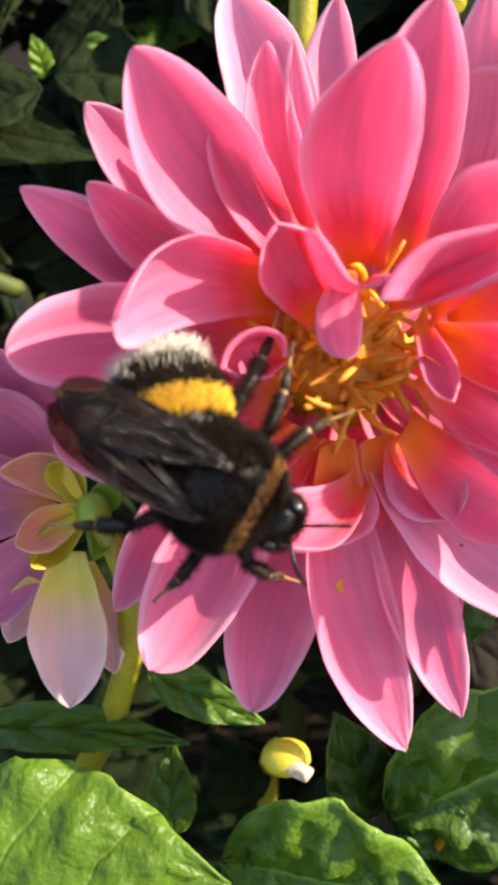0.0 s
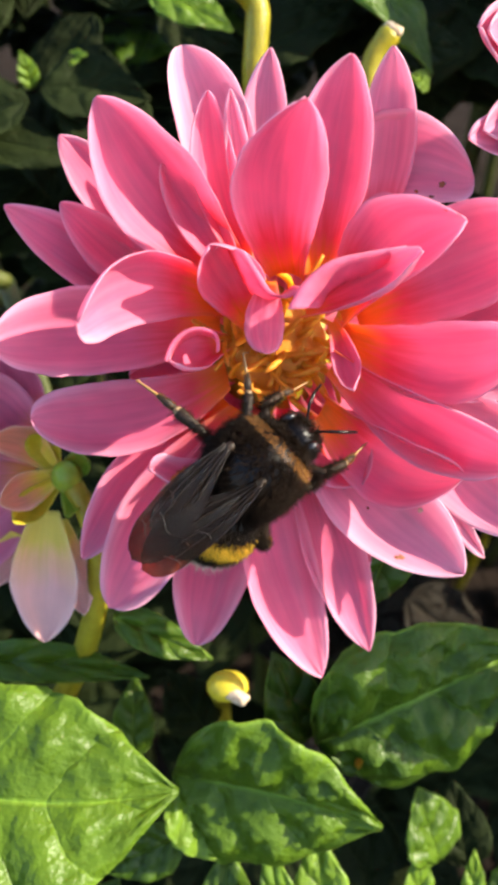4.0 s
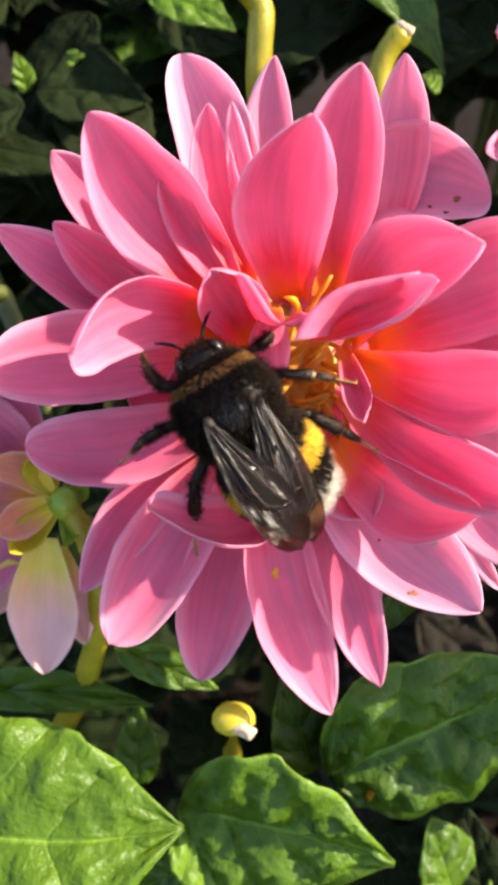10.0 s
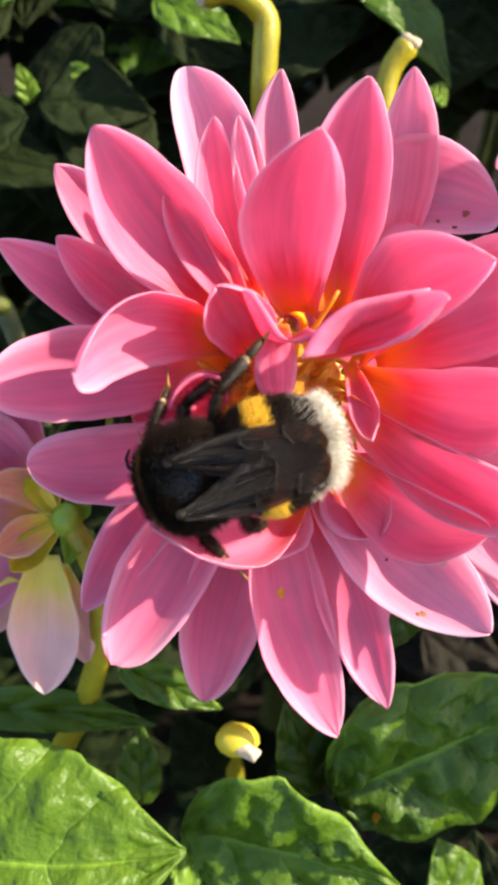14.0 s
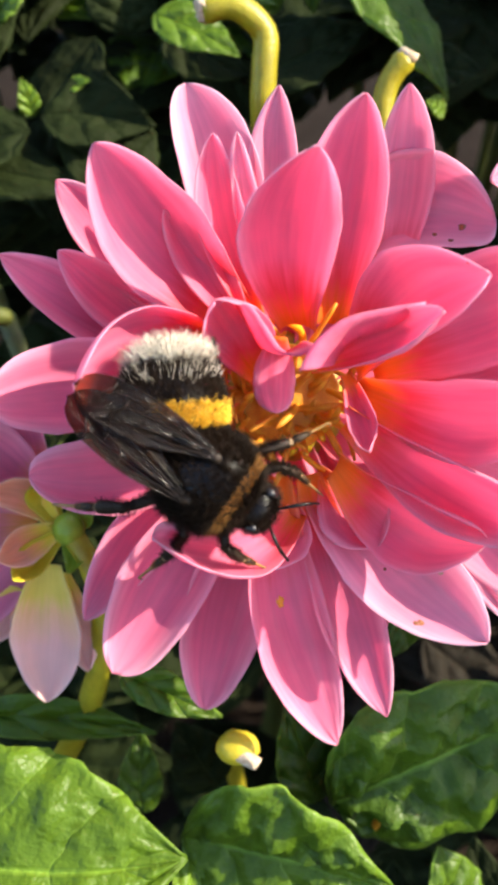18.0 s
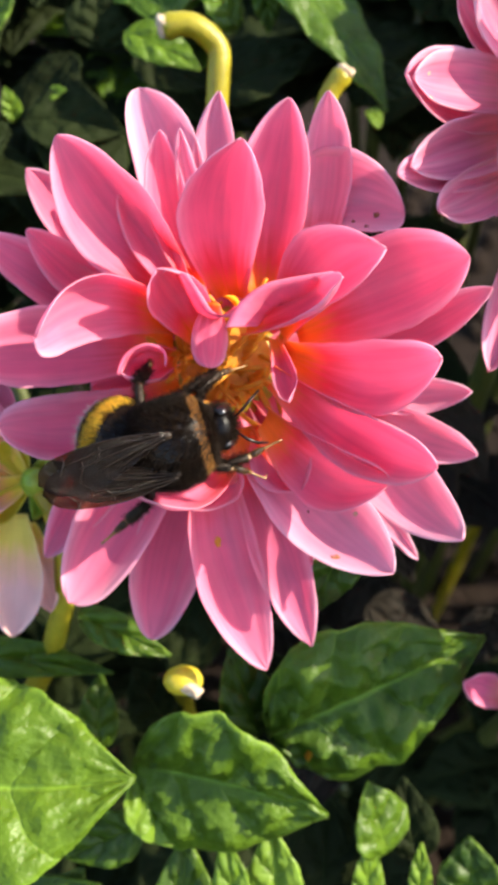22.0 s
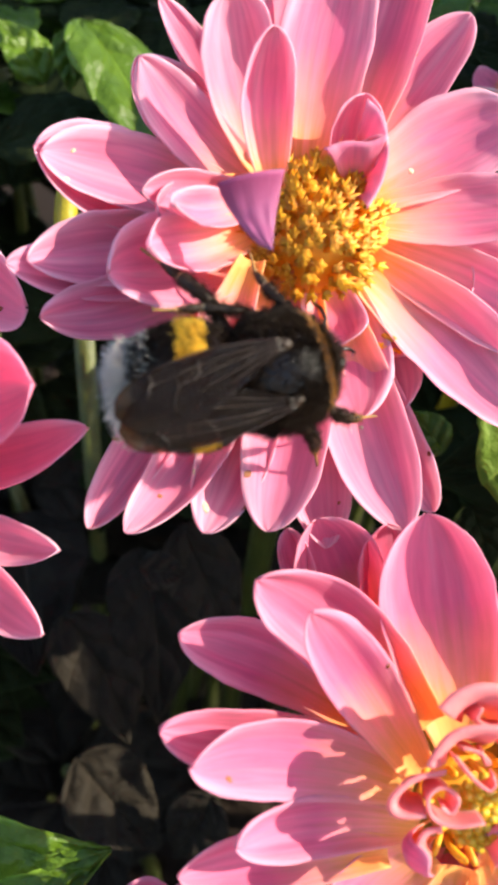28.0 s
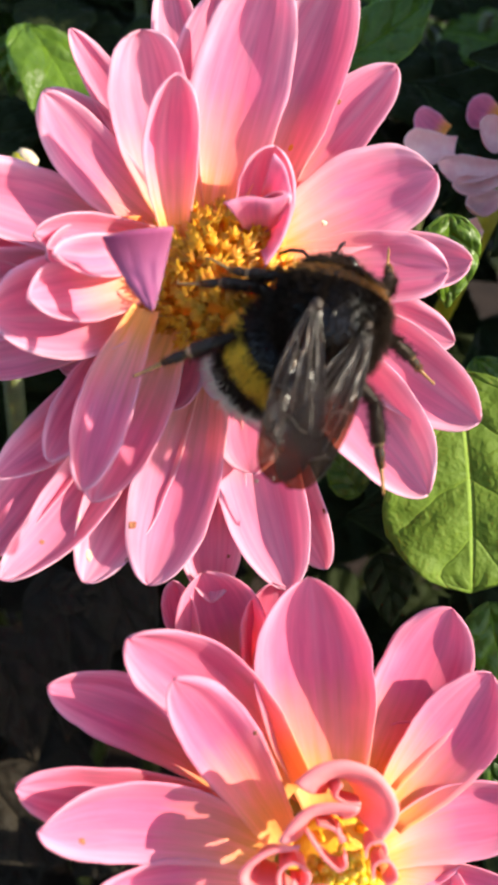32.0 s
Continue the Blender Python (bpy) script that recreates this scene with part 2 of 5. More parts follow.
BUD = plain("pale_pink_bud_petal", (0.75, 0.32, 0.34), (0.92, 0.68, 0.62), 0.5, 200, share=0.3)
BUDGREEN = plain("green_sepal", (0.2, 0.34, 0.02), (0.45, 0.56, 0.06), 0.3, 200, share=0.3)
BUDYELLOW = plain("yellow_sepal", (0.5, 0.42, 0.015), (0.8, 0.62, 0.05), 0.45, 200, share=0.3)
SOIL = plain("dark_soil", (0.012, 0.008, 0.006), (0.03, 0.021, 0.016), 1.0, 60, 1.0, 0.004, spec=0.05)
SPOT = plain("brown_blemish", (0.12, 0.04, 0.015), (0.35, 0.12, 0.04), 0.7, 900)
BLACK = plain("black_chitin", (0.003, 0.002, 0.002), (0.011, 0.007, 0.005), 0.28, 800, 0.5, 0.0001, spec=0.25)
LEGBLACK = plain("dull_black_leg", (0.008, 0.004, 0.002), (0.04, 0.022, 0.010), 0.55, 900, 0.6, 0.0001, spec=0.3)
TAIL = plain("grey_buff_tail_skin", (0.03, 0.022, 0.016), (0.12, 0.10, 0.08), 0.8, 500, 0.4, 0.0001, spec=0.2)
FUR_BLACK = plain("black_fur", (0.006, 0.003, 0.0015), (0.019, 0.010, 0.005), 0.5, 400, spec=0.1)
FUR_GOLD = plain("golden_fur", (0.66, 0.32, 0.010), (0.92, 0.58, 0.03), 0.65, 400, share=0.15)
FUR_OCHRE = plain("ochre_fur", (0.15, 0.055, 0.006), (0.36, 0.15, 0.018), 0.7, 400, share=0.1)
FUR_WHITE = plain("white_fur", (0.60, 0.53, 0.42), (0.9, 0.83, 0.70), 0.55, 400, share=0.25)
SHINE = plain("glossy_black_shell", (0.004, 0.003, 0.003), (0.014, 0.010, 0.009), 0.27, 700, 0.5, 0.0001, spec=0.6)
PALE_LEG = plain("pale_buff_joint", (0.12, 0.07, 0.03), (0.5, 0.33, 0.17), 0.5, 900, 0.4, 0.0001)
WING_VEIN = plain("brown_wing_vein", (0.012, 0.007, 0.004), (0.035, 0.02, 0.011), 0.3, 700, 0.3, 0.0001)
LEG = plain("brown_leg", (0.10, 0.05, 0.016), (0.42, 0.22, 0.06), 0.4, 500, 0.4, 0.0001)


def wing_material():
    m, nodes, links, bsdf = material("smoky_wing")
    uv = nodes.new("ShaderNodeUVMap")
    stretch = nodes.new("ShaderNodeMapping")
    stretch.inputs["Scale"].default_value = (4, 9, 1)
    links.new(uv.outputs[0], stretch.inputs[0])
    crinkle = node(nodes, "TexNoise", Scale=2.2, Detail=4.0)
    links.new(stretch.outputs[0], crinkle.inputs[0])
    split = nodes.new("ShaderNodeSeparateXYZ")
    links.new(uv.outputs[0], split.inputs[0])
    bsdf.inputs["Base Color"].default_value = (0.02, 0.011, 0.007, 1)
    bsdf.inputs["IOR"].default_value = 1.6
    bsdf.inputs["Roughness"].default_value = 0.28
    bsdf.inputs["Specular IOR Level"].default_value = 0.9
    bumped(nodes, links, crinkle.outputs[0], 1.0, 0.0025, bsdf)
    clear = nodes.new("ShaderNodeBsdfTransparent")
    clear.inputs[0].default_value = (0.58, 0.40, 0.27, 1)
    mix = nodes.new("ShaderNodeMixShader")
    links.new(maths(nodes, links, "MULTIPLY_ADD", split.outputs[0], 0.26, maths(nodes, links, "MULTIPLY_ADD", crinkle.outputs[0], 0.35, 0.38)), mix.inputs[0])
    links.new(bsdf.outputs[0], mix.inputs[1])
    links.new(clear.outputs[0], mix.inputs[2])
    links.new(mix.outputs[0], nodes["Material Output"].inputs[0])
    return m


WING = wing_material()


# ---- shapes ----
def part(name, bm, mat, parent, label=""):
    """One mesh under a thing or a part; its corners are given in the parent's space."""
    mesh = bpy.data.meshes.new(name)
    bm.to_mesh(mesh)
    bm.free()
    for p in mesh.polygons:
        p.use_smooth = True
    mesh.materials.append(mat)
    ob = new(name, mesh)
    ob.parent = parent
    return tagged(ob, label)


def thing(name, place, label, category, group=""):
    ob = new(name)
    ob.empty_display_size = 0.005
    ob.location = place
    return tagged(ob, label, category, group)


def sheet(grid, uvs, thick):
    """A closed thin shell from a grid of places."""
    bm = bmesh.new()
    layer = bm.loops.layers.uv.new("UVMap")
    rows, cols = len(grid), len(grid[0])
    flat = np.array([[tuple(p) for p in row] for row in grid])
    du, dv = np.gradient(flat, axis=0), np.gradient(flat, axis=1)
    n = np.cross(du, dv)
    n /= np.linalg.norm(n, axis=2, keepdims=True) + 1e-12
    coords, verts = {}, []
    for sign in (0.5, -0.5):
        verts.append([[bm.verts.new(flat[i, j] + sign * thick * n[i, j]) for j in range(cols)] for i in range(rows)])
        for i in range(rows):
            for j in range(cols):
                coords[verts[-1][i][j]] = uvs[i][j]
    top, low = verts
    faces = []
    for i in range(rows - 1):
        for j in range(cols - 1):
            faces.append((top[i][j], top[i + 1][j], top[i + 1][j + 1], top[i][j + 1]))
            faces.append((low[i][j], low[i][j + 1], low[i + 1][j + 1], low[i + 1][j]))
    rim = [(i, 0) for i in range(rows)] + [(rows - 1, j) for j in range(1, cols)] + [(i, cols - 1) for i in range(rows - 2, -1, -1)] + [(0, j) for j in range(cols - 2, 0, -1)]
    for (i, j), (k, q) in zip(rim, rim[1:] + rim[:1]):
        faces.append((top[i][j], low[i][j], low[k][q], top[k][q]))
    for f in faces:
        face = bm.faces.new(f)
        for loop in face.loops:
            loop[layer].uv = coords[loop.vert]
    return bm


def petal(flower, base, tip, width, cup=50, bow=1.8, roll=0, curl=0.0, blunt=0.0, mat=None, folded=False, bend=0.0, rims=None):
    """One ray petal of a flower, from its foot to its tip (plan millimetres); cup: how far its sides rise, in degrees;
    bend: how far its midline bows sideways; rims: how far its two margins turn up."""
    rng = random.Random(repr((base, tip)))
    blunt = max(blunt, 0.35 if flower["skin"] != "pink" else 0.0)
    foot = 0.48 if flower["skin"] != "pink" else 0.38
    b, t = Vector(base), Vector(tip)
    axis = (t - b).normalized()
    length = (t - b).length
    mid = Vector(flower["mid"])
    inward = (mid - (b + t) / 2)
    inward.z = 0
    ref = Vector((0, 0, 1)) + inward.normalized() * 0.35
    n = (ref - axis * ref.dot(axis)).normalized()
    n = Matrix.Rotation(radians(roll), 3, axis) @ n
    side = n.cross(axis)
    phi = radians(min(max(abs(cup), 3), 150))
    sense = 1 if cup > 0 else -1
    span = math.sin(phi) if phi < math.pi / 2 else 1.0
    rows, cols = 25, 17
    lean, twist = bend or rng.uniform(-0.05, 0.05), rng.uniform(-0.12, 0.12)
    crease = rng.uniform(0.15, 0.45)
    turned = rims or (rng.uniform(-0.5, 0.9), rng.uniform(-0.5, 0.9))
    hook = rng.uniform(-0.02, 0.10)
    grid, uvs = [], []
    for i in range(rows):
        s = 1 - (1 - i / (rows - 1)) ** 1.5
        open_ = min(1.0, 0.45 + s * 1.1) if cup < 90 else 1.0
        shape = (foot + (1 - foot) * math.sin(min(1.0, s / 0.60) * math.pi / 2) ** 1.1) * max(0.0, 1 - max(0.0, (s - 0.48) / 0.52) ** (2.25 + 1.7 * blunt)) ** (0.72 - 0.27 * blunt)
        if folded:
            shape = (1 - s) ** 0.8
        h = width / 2 * max(shape, 0.03)
        arch = 4 * s * (1 - s)
        c = b + axis * length * s - n * bow * arch + side * lean * length * arch + n * (curl * s**4 + hook * s**6) * length
        row, urow = [], []
        for j in range(cols):
            q = 2 * j / (cols - 1) - 1
            a = phi * q
            lat = h * math.sin(a) / span
            up = sense * h * (1 - math.cos(a)) / span * (1.15 - 0.25 * s)
            groove = 0.16 * math.cos(q * 9.4) * s * (1 - s * 0.5) - crease * math.exp(-(q / 0.16) ** 2) * s * h * 0.10
            wave = (0.9 * noise.noise(Vector((s * 3.1 + b.x, q * 1.6 + b.y, t.x))) + 0.4 * noise.noise(Vector((s * 8 + b.x, q * 3 + b.y, t.y)))) * s * abs(q)
            margin = turned[q > 0] * h * max(0.0, abs(q) - 0.55) ** 2 * 2.6 * s * (0.7 + noise.noise(Vector((s * 2.5, t.x, q + 0.5))))
            ragged = 1 + 0.05 * noise.noise(Vector((s * 9 + t.x, q, b.y))) * abs(q) ** 4
            p = c + side * (lat * ragged + twist * h * s * q * q) + n * (up + groove + wave + margin)
            row.append(AX @ p * 0.001)
            urow.append((s, (q + 1) / 2))
        grid.append(row)
        uvs.append(urow)
    off = flower.location - ORIGIN
    grid = [[p - off for p in row] for row in grid]
    return part("petal", sheet(grid, uvs, 0.00013), mat or flower_mats[flower["skin"]], flower)


def leaf(plant, base, tip, width, fold=14, sag=0.10, mat=None, lift=0.25, teeth=6, face=None, lively=1.0, full=0.0):
    """One leaf blade with a folded midrib, quilted skin and a shallowly toothed edge; full: how blunt and round its end is."""
    rng = random.Random(repr((base, tip, 1)))
    b, t = Vector(base), Vector(tip)
    axis, length = (t - b).normalized(), (t - b).length
    ref = Vector(face or (rng.uniform(-0.25, 0.25), 0.15 + lift, 1))
    n = (ref - axis * ref.dot(axis)).normalized()
    side = n.cross(axis)
    rows, cols = 35, 23
    bend = rng.uniform(-0.07, 0.07)
    grid, uvs = [], []
    for i in range(rows):
        s = i / (rows - 1)
        fore = max(0.0, (s - 0.36) / 0.64)
        shape = max(0.012, (1 - (1 - min(1, s / 0.36)) ** 2.3) ** 0.62 * max(0.0, 1 - fore ** (1.55 + full)) ** (1 / (1 + 0.35 * full)) * (1 + 0.10 * math.sin(fore * 3.1)))
        h = width / 2 * shape
        row, urow = [], []
        for j in range(cols):
            q = 2 * j / (cols - 1) - 1
            flank = abs(q)
            saw = (s * teeth + (0.35 if q > 0 else 0.0)) % 1.0
            tooth = 1 + (0.05 * (saw - 0.5) + 0.03 * noise.noise(Vector((s * 6, q, b.y)))) * flank ** 6
            slant = s - flank * 0.24 + 0.06 * noise.noise(Vector((s * 5, q * 4 + b.x, 0)))
            quilt = abs(math.sin(slant * 12.5)) ** 0.7 * 0.042 * lively * width * min(1, flank * 3.5) * (1 - flank ** 4) * shape
            blister = noise.noise(Vector((s * 13 + b.x, q * 8 + b.y, b.z))) + 0.6 * noise.noise(Vector((s * 25 + b.y, q * 15 + b.x, b.z)))
            swell = noise.noise(Vector((s * 4 + b.x, q * 3 + b.y, b.z))) * 0.05
            wavy = 0.028 * math.sin(s * teeth * 3.6 + 3 * q + b.x) * flank ** 3 * shape
            p = b + axis * length * s + side * (h * q * tooth + bend * length * 4 * s * (1 - s)) - n * sag * length * s * s
            p += n * (flank * h * math.tan(radians(fold)) * (1 - 0.5 * flank) + quilt + (swell * flank ** 0.5 + wavy + blister * 0.042 * lively * (1 - flank ** 6) * min(1, flank * 5) * min(1, shape * 2)) * width)
            row.append(AX @ p * 0.001)
            urow.append((s, (q + 1) / 2))
        grid.append(row)
        uvs.append(urow)
    off = plant.location - ORIGIN
    grid = [[p - off for p in row] for row in grid]
    return part("leaf", sheet(grid, uvs, 0.00035), mat or GREEN, plant)


def tube(points, radii, sides=8):
    """A tapering round tube through places."""
    bm = bmesh.new()
    points = [Vector(p) for p in points]
    rings = []
    for i, p in enumerate(points):
        d = (points[min(i + 1, len(points) - 1)] - points[max(i - 1, 0)]).normalized()
        a = d.orthogonal().normalized()
        if rings:
            a = (last - d * last.dot(d)).normalized()
        last = a
        c = d.cross(a)
        rings.append([bm.verts.new(p + (a * math.cos(6.28319 * k / sides) + c * math.sin(6.28319 * k / sides)) * radii[i]) for k in range(sides)])
    for r, q in zip(rings, rings[1:]):
        for k in range(sides):
            bm.faces.new((r[k], r[(k + 1) % sides], q[(k + 1) % sides], q[k]))
    bm.faces.new(rings[0][::-1])
    bm.faces.new(rings[-1])
    return bm


def curve_points(a, b, c, count=9):
    """A bent line from a to c by way of b."""
    a, b, c = Vector(a), Vector(b), Vector(c)
    return [a * (1 - s) ** 2 + b * 2 * s * (1 - s) + c * s * s for s in (k / (count - 1) for k in range(count))]


def ball(centre, radii, rings=10, sides=14, turn=None):
    bm = bmesh.new()
    bmesh.ops.create_uvsphere(bm, u_segments=sides, v_segments=rings, radius=1)
    m = Matrix.Translation(centre) @ (turn or Matrix()) @ Matrix.Diagonal((*radii, 1))
    bmesh.ops.transform(bm, matrix=m, verts=bm.verts)
    return bm


def join(bm, other):
    """Adds one bmesh to another."""
    mesh = bpy.data.meshes.new("scratch")
    other.to_mesh(mesh)
    other.free()
    bm.from_mesh(mesh)
    bpy.data.meshes.remove(mesh)


def smooth_line(points, steps=5):
    """A soft line through places."""
    line, fine = [Vector(p) for p in points], []
    for k in range(1, len(line)):
        p0, p1, p2, p3 = line[max(k - 2, 0)], line[k - 1], line[k], line[min(k + 1, len(line) - 1)]
        for q in range(steps):
            s = q / steps
            fine.append(0.5 * (2 * p1 + (p2 - p0) * s + (2 * p0 - 5 * p1 + 4 * p2 - p3) * s * s + (3 * p1 - p0 - 3 * p2 + p3) * s**3))
    return fine + [line[-1]]


def scroll(flower, points, height, lean=(0, 0), mat=None, heart=None, flare=0.0):
    """An inner petal seen from its rim: it rises to a bent line and rolls over there; flare draws its foot in to the heart."""
    line = smooth_line(points)
    off = flower.location - ORIGIN
    grid, uvs = [], []
    for i, p in enumerate(line):
        s = i / (len(line) - 1)
        d = (line[min(i + 1, len(line) - 1)] - line[max(i - 1, 0)]).normalized()
        out = Vector((d.y, -d.x, 0)).normalized()
        h = height * (0.35 + 0.65 * math.sin(math.pi * min(1, 0.12 + 0.8 * s)))
        row, urow = [], []
        for j in range(8):
            q = j / 7
            z = h * math.sin(q * 1.9) / math.sin(1.57)
            side = 0.10 * h * q**2
            foot = p.lerp(Vector(heart), flare * (1 - q) ** 1.3) if heart else p
            x = foot + Vector((lean[0] * q, lean[1] * q, z - h)) - out * side
            row.append(AX @ x * 0.001 - off)
            urow.append((0.25 + 0.75 * q, 0.15 + 0.7 * s))
        grid.append(row)
        uvs.append(urow)
    return part("petal", sheet(grid, uvs, 0.0002), mat or flower_mats[flower["skin"]], flower)


def blemish(owner, high, low, r, stretch=1.0, mat=None, label=""):
    """A small mark on the skin of a petal or leaf, where the line from high to low (plan millimetres) first meets it."""
    bpy.context.view_layer.update()
    a, b = at(*high), at(*low)
    best = None
    for ob in owner.children:
        inv = ob.matrix_world.inverted()
        hit, place, normal, _ = ob.ray_cast(inv @ a, (inv.to_3x3() @ (b - a)).normalized())
        if hit and (best is None or (place - inv @ a).length < best[0]):
            best = ((place - inv @ a).length, ob, place, normal)
    if best:
        turn = best[3].to_track_quat("Z", "Y").to_matrix().to_4x4()
        bm = ball(best[2], (r * 0.001, r * 0.001 * stretch, 0.00008), 6, 10, turn)
        for v in bm.verts:
            v.co += Vector((noise.noise(v.co * 3000), noise.noise(v.co * 2800 + Vector((5, 0, 0))), noise.noise(v.co * 2600 + Vector((0, 5, 0))))) * r * 0.00035
        part("blemish", bm, mat or SPOT, best[1], label or "small fleck lying on a petal or leaf")


flower_mats = {"pink": PINK, "pale": PALE, "blush": BLUSH}

# ---- ground ----
bm = bmesh.new()
bmesh.ops.create_grid(bm, x_segments=8, y_segments=8, size=400)
ground = part("ground", bm, SOIL, None)
tagged(ground, "dark bare soil of a flower bed under the plants", "soil", kind="structure")
bm = bmesh.new()
rng = random.Random(5)
for k in range(700):
    clod = ball((rng.uniform(-0.25, 0.3), rng.uniform(-0.1, 0.5), 0.0), [rng.uniform(0.002, 0.011) for _ in range(3)], 5, 7)
    for v in clod.verts:
        v.co += Vector((noise.noise(v.co * 300), noise.noise(v.co * 300 + Vector((9, 0, 0))), 0)) * 0.002
    join(bm, clod)
tagged(part("soil_clods", bm, SOIL, None), "small dark crumbs of loose garden soil", "soil", kind="stuff")


# ---- flowers ----
def stem(flower, top, bend, foot, r=2.2, mat=None):
    off = flower.location
    pts = [p - off for p in curve_points(top, bend, foot)]
    return part("stem", tube(pts, [r * 0.001 * (1 + 0.25 * k / 8) for k in range(9)], 10), mat or STEM, flower)


def flower(mid, skin, label):
    """The bare head of a dahlia, with its stem down to the soil; petals are added to it."""
    ob = thing("dahlia_flower", at(mid[0], mid[1], mid[2] - 8), label, "flower", "dahlias in bloom")
    ob["mid"], ob["skin"] = mid, skin
    bm = ball((0, 0, 0), (0.0085, 0.0085, 0.005), turn=AX.to_4x4())
    part("receptacle", bm, STEM, ob, "green cup under the petals")
    stem(ob, at(mid[0], mid[1], mid[2] - 9), at(mid[0] + 2, mid[1] - 6, mid[2] - 40), (at(*mid).x, at(*mid).y + 0.05, 0), mat=SHADE_STEM)
    return ob


def strand(place, length, lean, rng, thick=0.45):
    """A curling floret, rising from the disc towards the light."""
    d = Vector((lean[0], lean[1], 1)).normalized()
    bend = Vector((rng.uniform(-1, 1), rng.uniform(-1, 1), rng.uniform(-0.3, 0.5)))
    p, pts = Vector(place), []
    for k in range(7):
        pts.append(AX @ p * 0.001)
        d = (d + bend * 0.28).normalized()
        p = p + d * length / 6
    return tube(pts, [thick * 0.001 * f for f in (0.9, 1, 1, 0.95, 0.9, 0.95, 0.6)], 6)


def star(place, length, lean, rng, thick):
    """An open tube floret with a ragged starry mouth."""
    d = Vector((lean[0], lean[1], 1)).normalized()
    a = d.orthogonal().normalized()
    c = d.cross(a)
    bm = bmesh.new()
    rings = []
    for far, wide in ((0, 0.6), (0.5, 0.7), (0.8, 0.95), (1.0, 1.3)):
        ring = []
        for k in range(10):
            w = 6.28319 * k / 10
            point = 0.0 if far < 1 else (0.14 if k % 2 else -0.12)
            r = thick * wide * (1 if far < 1 else 1.25 if k % 2 else 0.75) * rng.uniform(0.85, 1.15)
            p = Vector(place) + d * length * (far + point) + (a * math.cos(w) + c * math.sin(w)) * r
            ring.append(bm.verts.new(AX @ p * 0.001))
        rings.append(ring)
    throat = bm.verts.new(AX @ (Vector(place) + d * length * 0.72) * 0.001)
    for r, q in zip(rings, rings[1:]):
        for k in range(10):
            bm.faces.new((r[k], r[(k + 1) % 10], q[(k + 1) % 10], q[k]))
    for k in range(10):
        bm.faces.new((rings[-1][k], rings[-1][(k + 1) % 10], throat))
    return bm


def disc(ob, radius, count, length, mats, seed, spread=0.7, make=strand, dome=0.0):
    """Yellow tube florets packed on the middle of a head."""
    rng = random.Random(seed)
    mid = Vector(ob["mid"])
    shift = AX @ Vector((0, 0, 8 + dome)) * 0.001
    for k in range(count):
        a, r = rng.uniform(0, 6.283), radius * math.sqrt(rng.random())
        lean = (math.cos(a) * r / radius * spread + rng.uniform(-0.2, 0.2), math.sin(a) * r / radius * spread + rng.uniform(-0.2, 0.2))
        bm = make((math.cos(a) * r, math.sin(a) * r, -1.0 + dome * (1 - (r / radius) ** 2)), length * rng.uniform(0.6, 1.25), lean, rng, rng.uniform(0.30, 0.48))
        bmesh.ops.translate(bm, vec=shift, verts=bm.verts)
        part("floret", bm, rng.choice(mats), ob)
    bm = ball(shift * 0.75, (radius * 0.00095, radius * 0.00095, 0.0022 + dome * 0.001), turn=AX.to_4x4())
    part("disc", bm, mats[0], ob, "orange middle of the bloom")


def under_ring(ob, count, reach, width, seed):
    """The short petals of the lower rows, seen in the gaps between the upper ones."""
    rng = random.Random(seed)
    mid = Vector(ob["mid"])
    for k in range(count):
        a = 6.2832 * (k + rng.uniform(-0.2, 0.2)) / count
        d = Vector((math.cos(a), math.sin(a), 0))
        far = reach * rng.uniform(0.85, 1.1)
        petal(ob, tuple(mid + d * 3 + Vector((0, 0, -5))), tuple(mid + d * far + Vector((0, 0, -5 + rng.uniform(-1, 1)))), width, cup=35)


a = flower((1.1, 2.4, -8.0), "pink", "bright pink dahlia with orange-throated cupped petals, fully open")
petal(a, (-3.4, 10.6, -9.3), (-18.1, 28.0, 1.0), 10.9, bend=0.06, cup=55, rims=(1.3, 0.1))
petal(a, (-10.4, 10.4, -12.0), (-23.4, 26.3, -6.0), 7.1, bend=-0.02)
petal(a, (-8.3, 6.8, -12.0), (-23.5, 18.7, -6.0), 6.5, bend=0.02)
petal(a, (-7.3, 5.8, -11.8), (-30.0, 18.4, -7.5), 7.4, bend=0.02)
petal(a, (-5.4, 7.4, -6.0), (-21.4, 5.8, 4.0), 8.2, bend=-0.12, roll=-25, cup=75, curl=0.12, blunt=1)
petal(a, (-5.5, 4.1, -9.0), (-31.2, 2.7, -5.0), 10.3, bend=-0.03, blunt=0.6)
petal(a, (-4.7, -1.3, -9.0), (-28.3, -6.0, -9.0), 8.9, bend=0.10, blunt=0.6)
petal(a, (-5.1, -4.1, -10.2), (-23.3, -23.5, -14.0), 7.5, bend=-0.06)
petal(a, (-2.8, -5.7, -9.4), (-19.3, -29.0, -13.0), 10.1, bend=-0.05, blunt=0.5, rims=(1.2, 0.0))
petal(a, (2.1, -10.4, -8.7), (-13.0, -11.5, 4.0), 6.5, bend=0.18, roll=20, cup=65, blunt=0.5)
petal(a, (0.1, -6.7, -7.8), (-9.3, -34.8, -16.0), 9.9, bend=-0.05, blunt=0.3)
petal(a, (-0.5, -6.7, -6.8), (6.0, -38.3, -13.0), 9.4, bend=-0.06, roll=-6, cup=45, rims=(1.4, 0.0))
petal(a, (3.2, -6.4, -7.6), (12.3, -35.6, -13.0), 7.6, bend=-0.01, cup=45, rims=(0.8, 0.0))
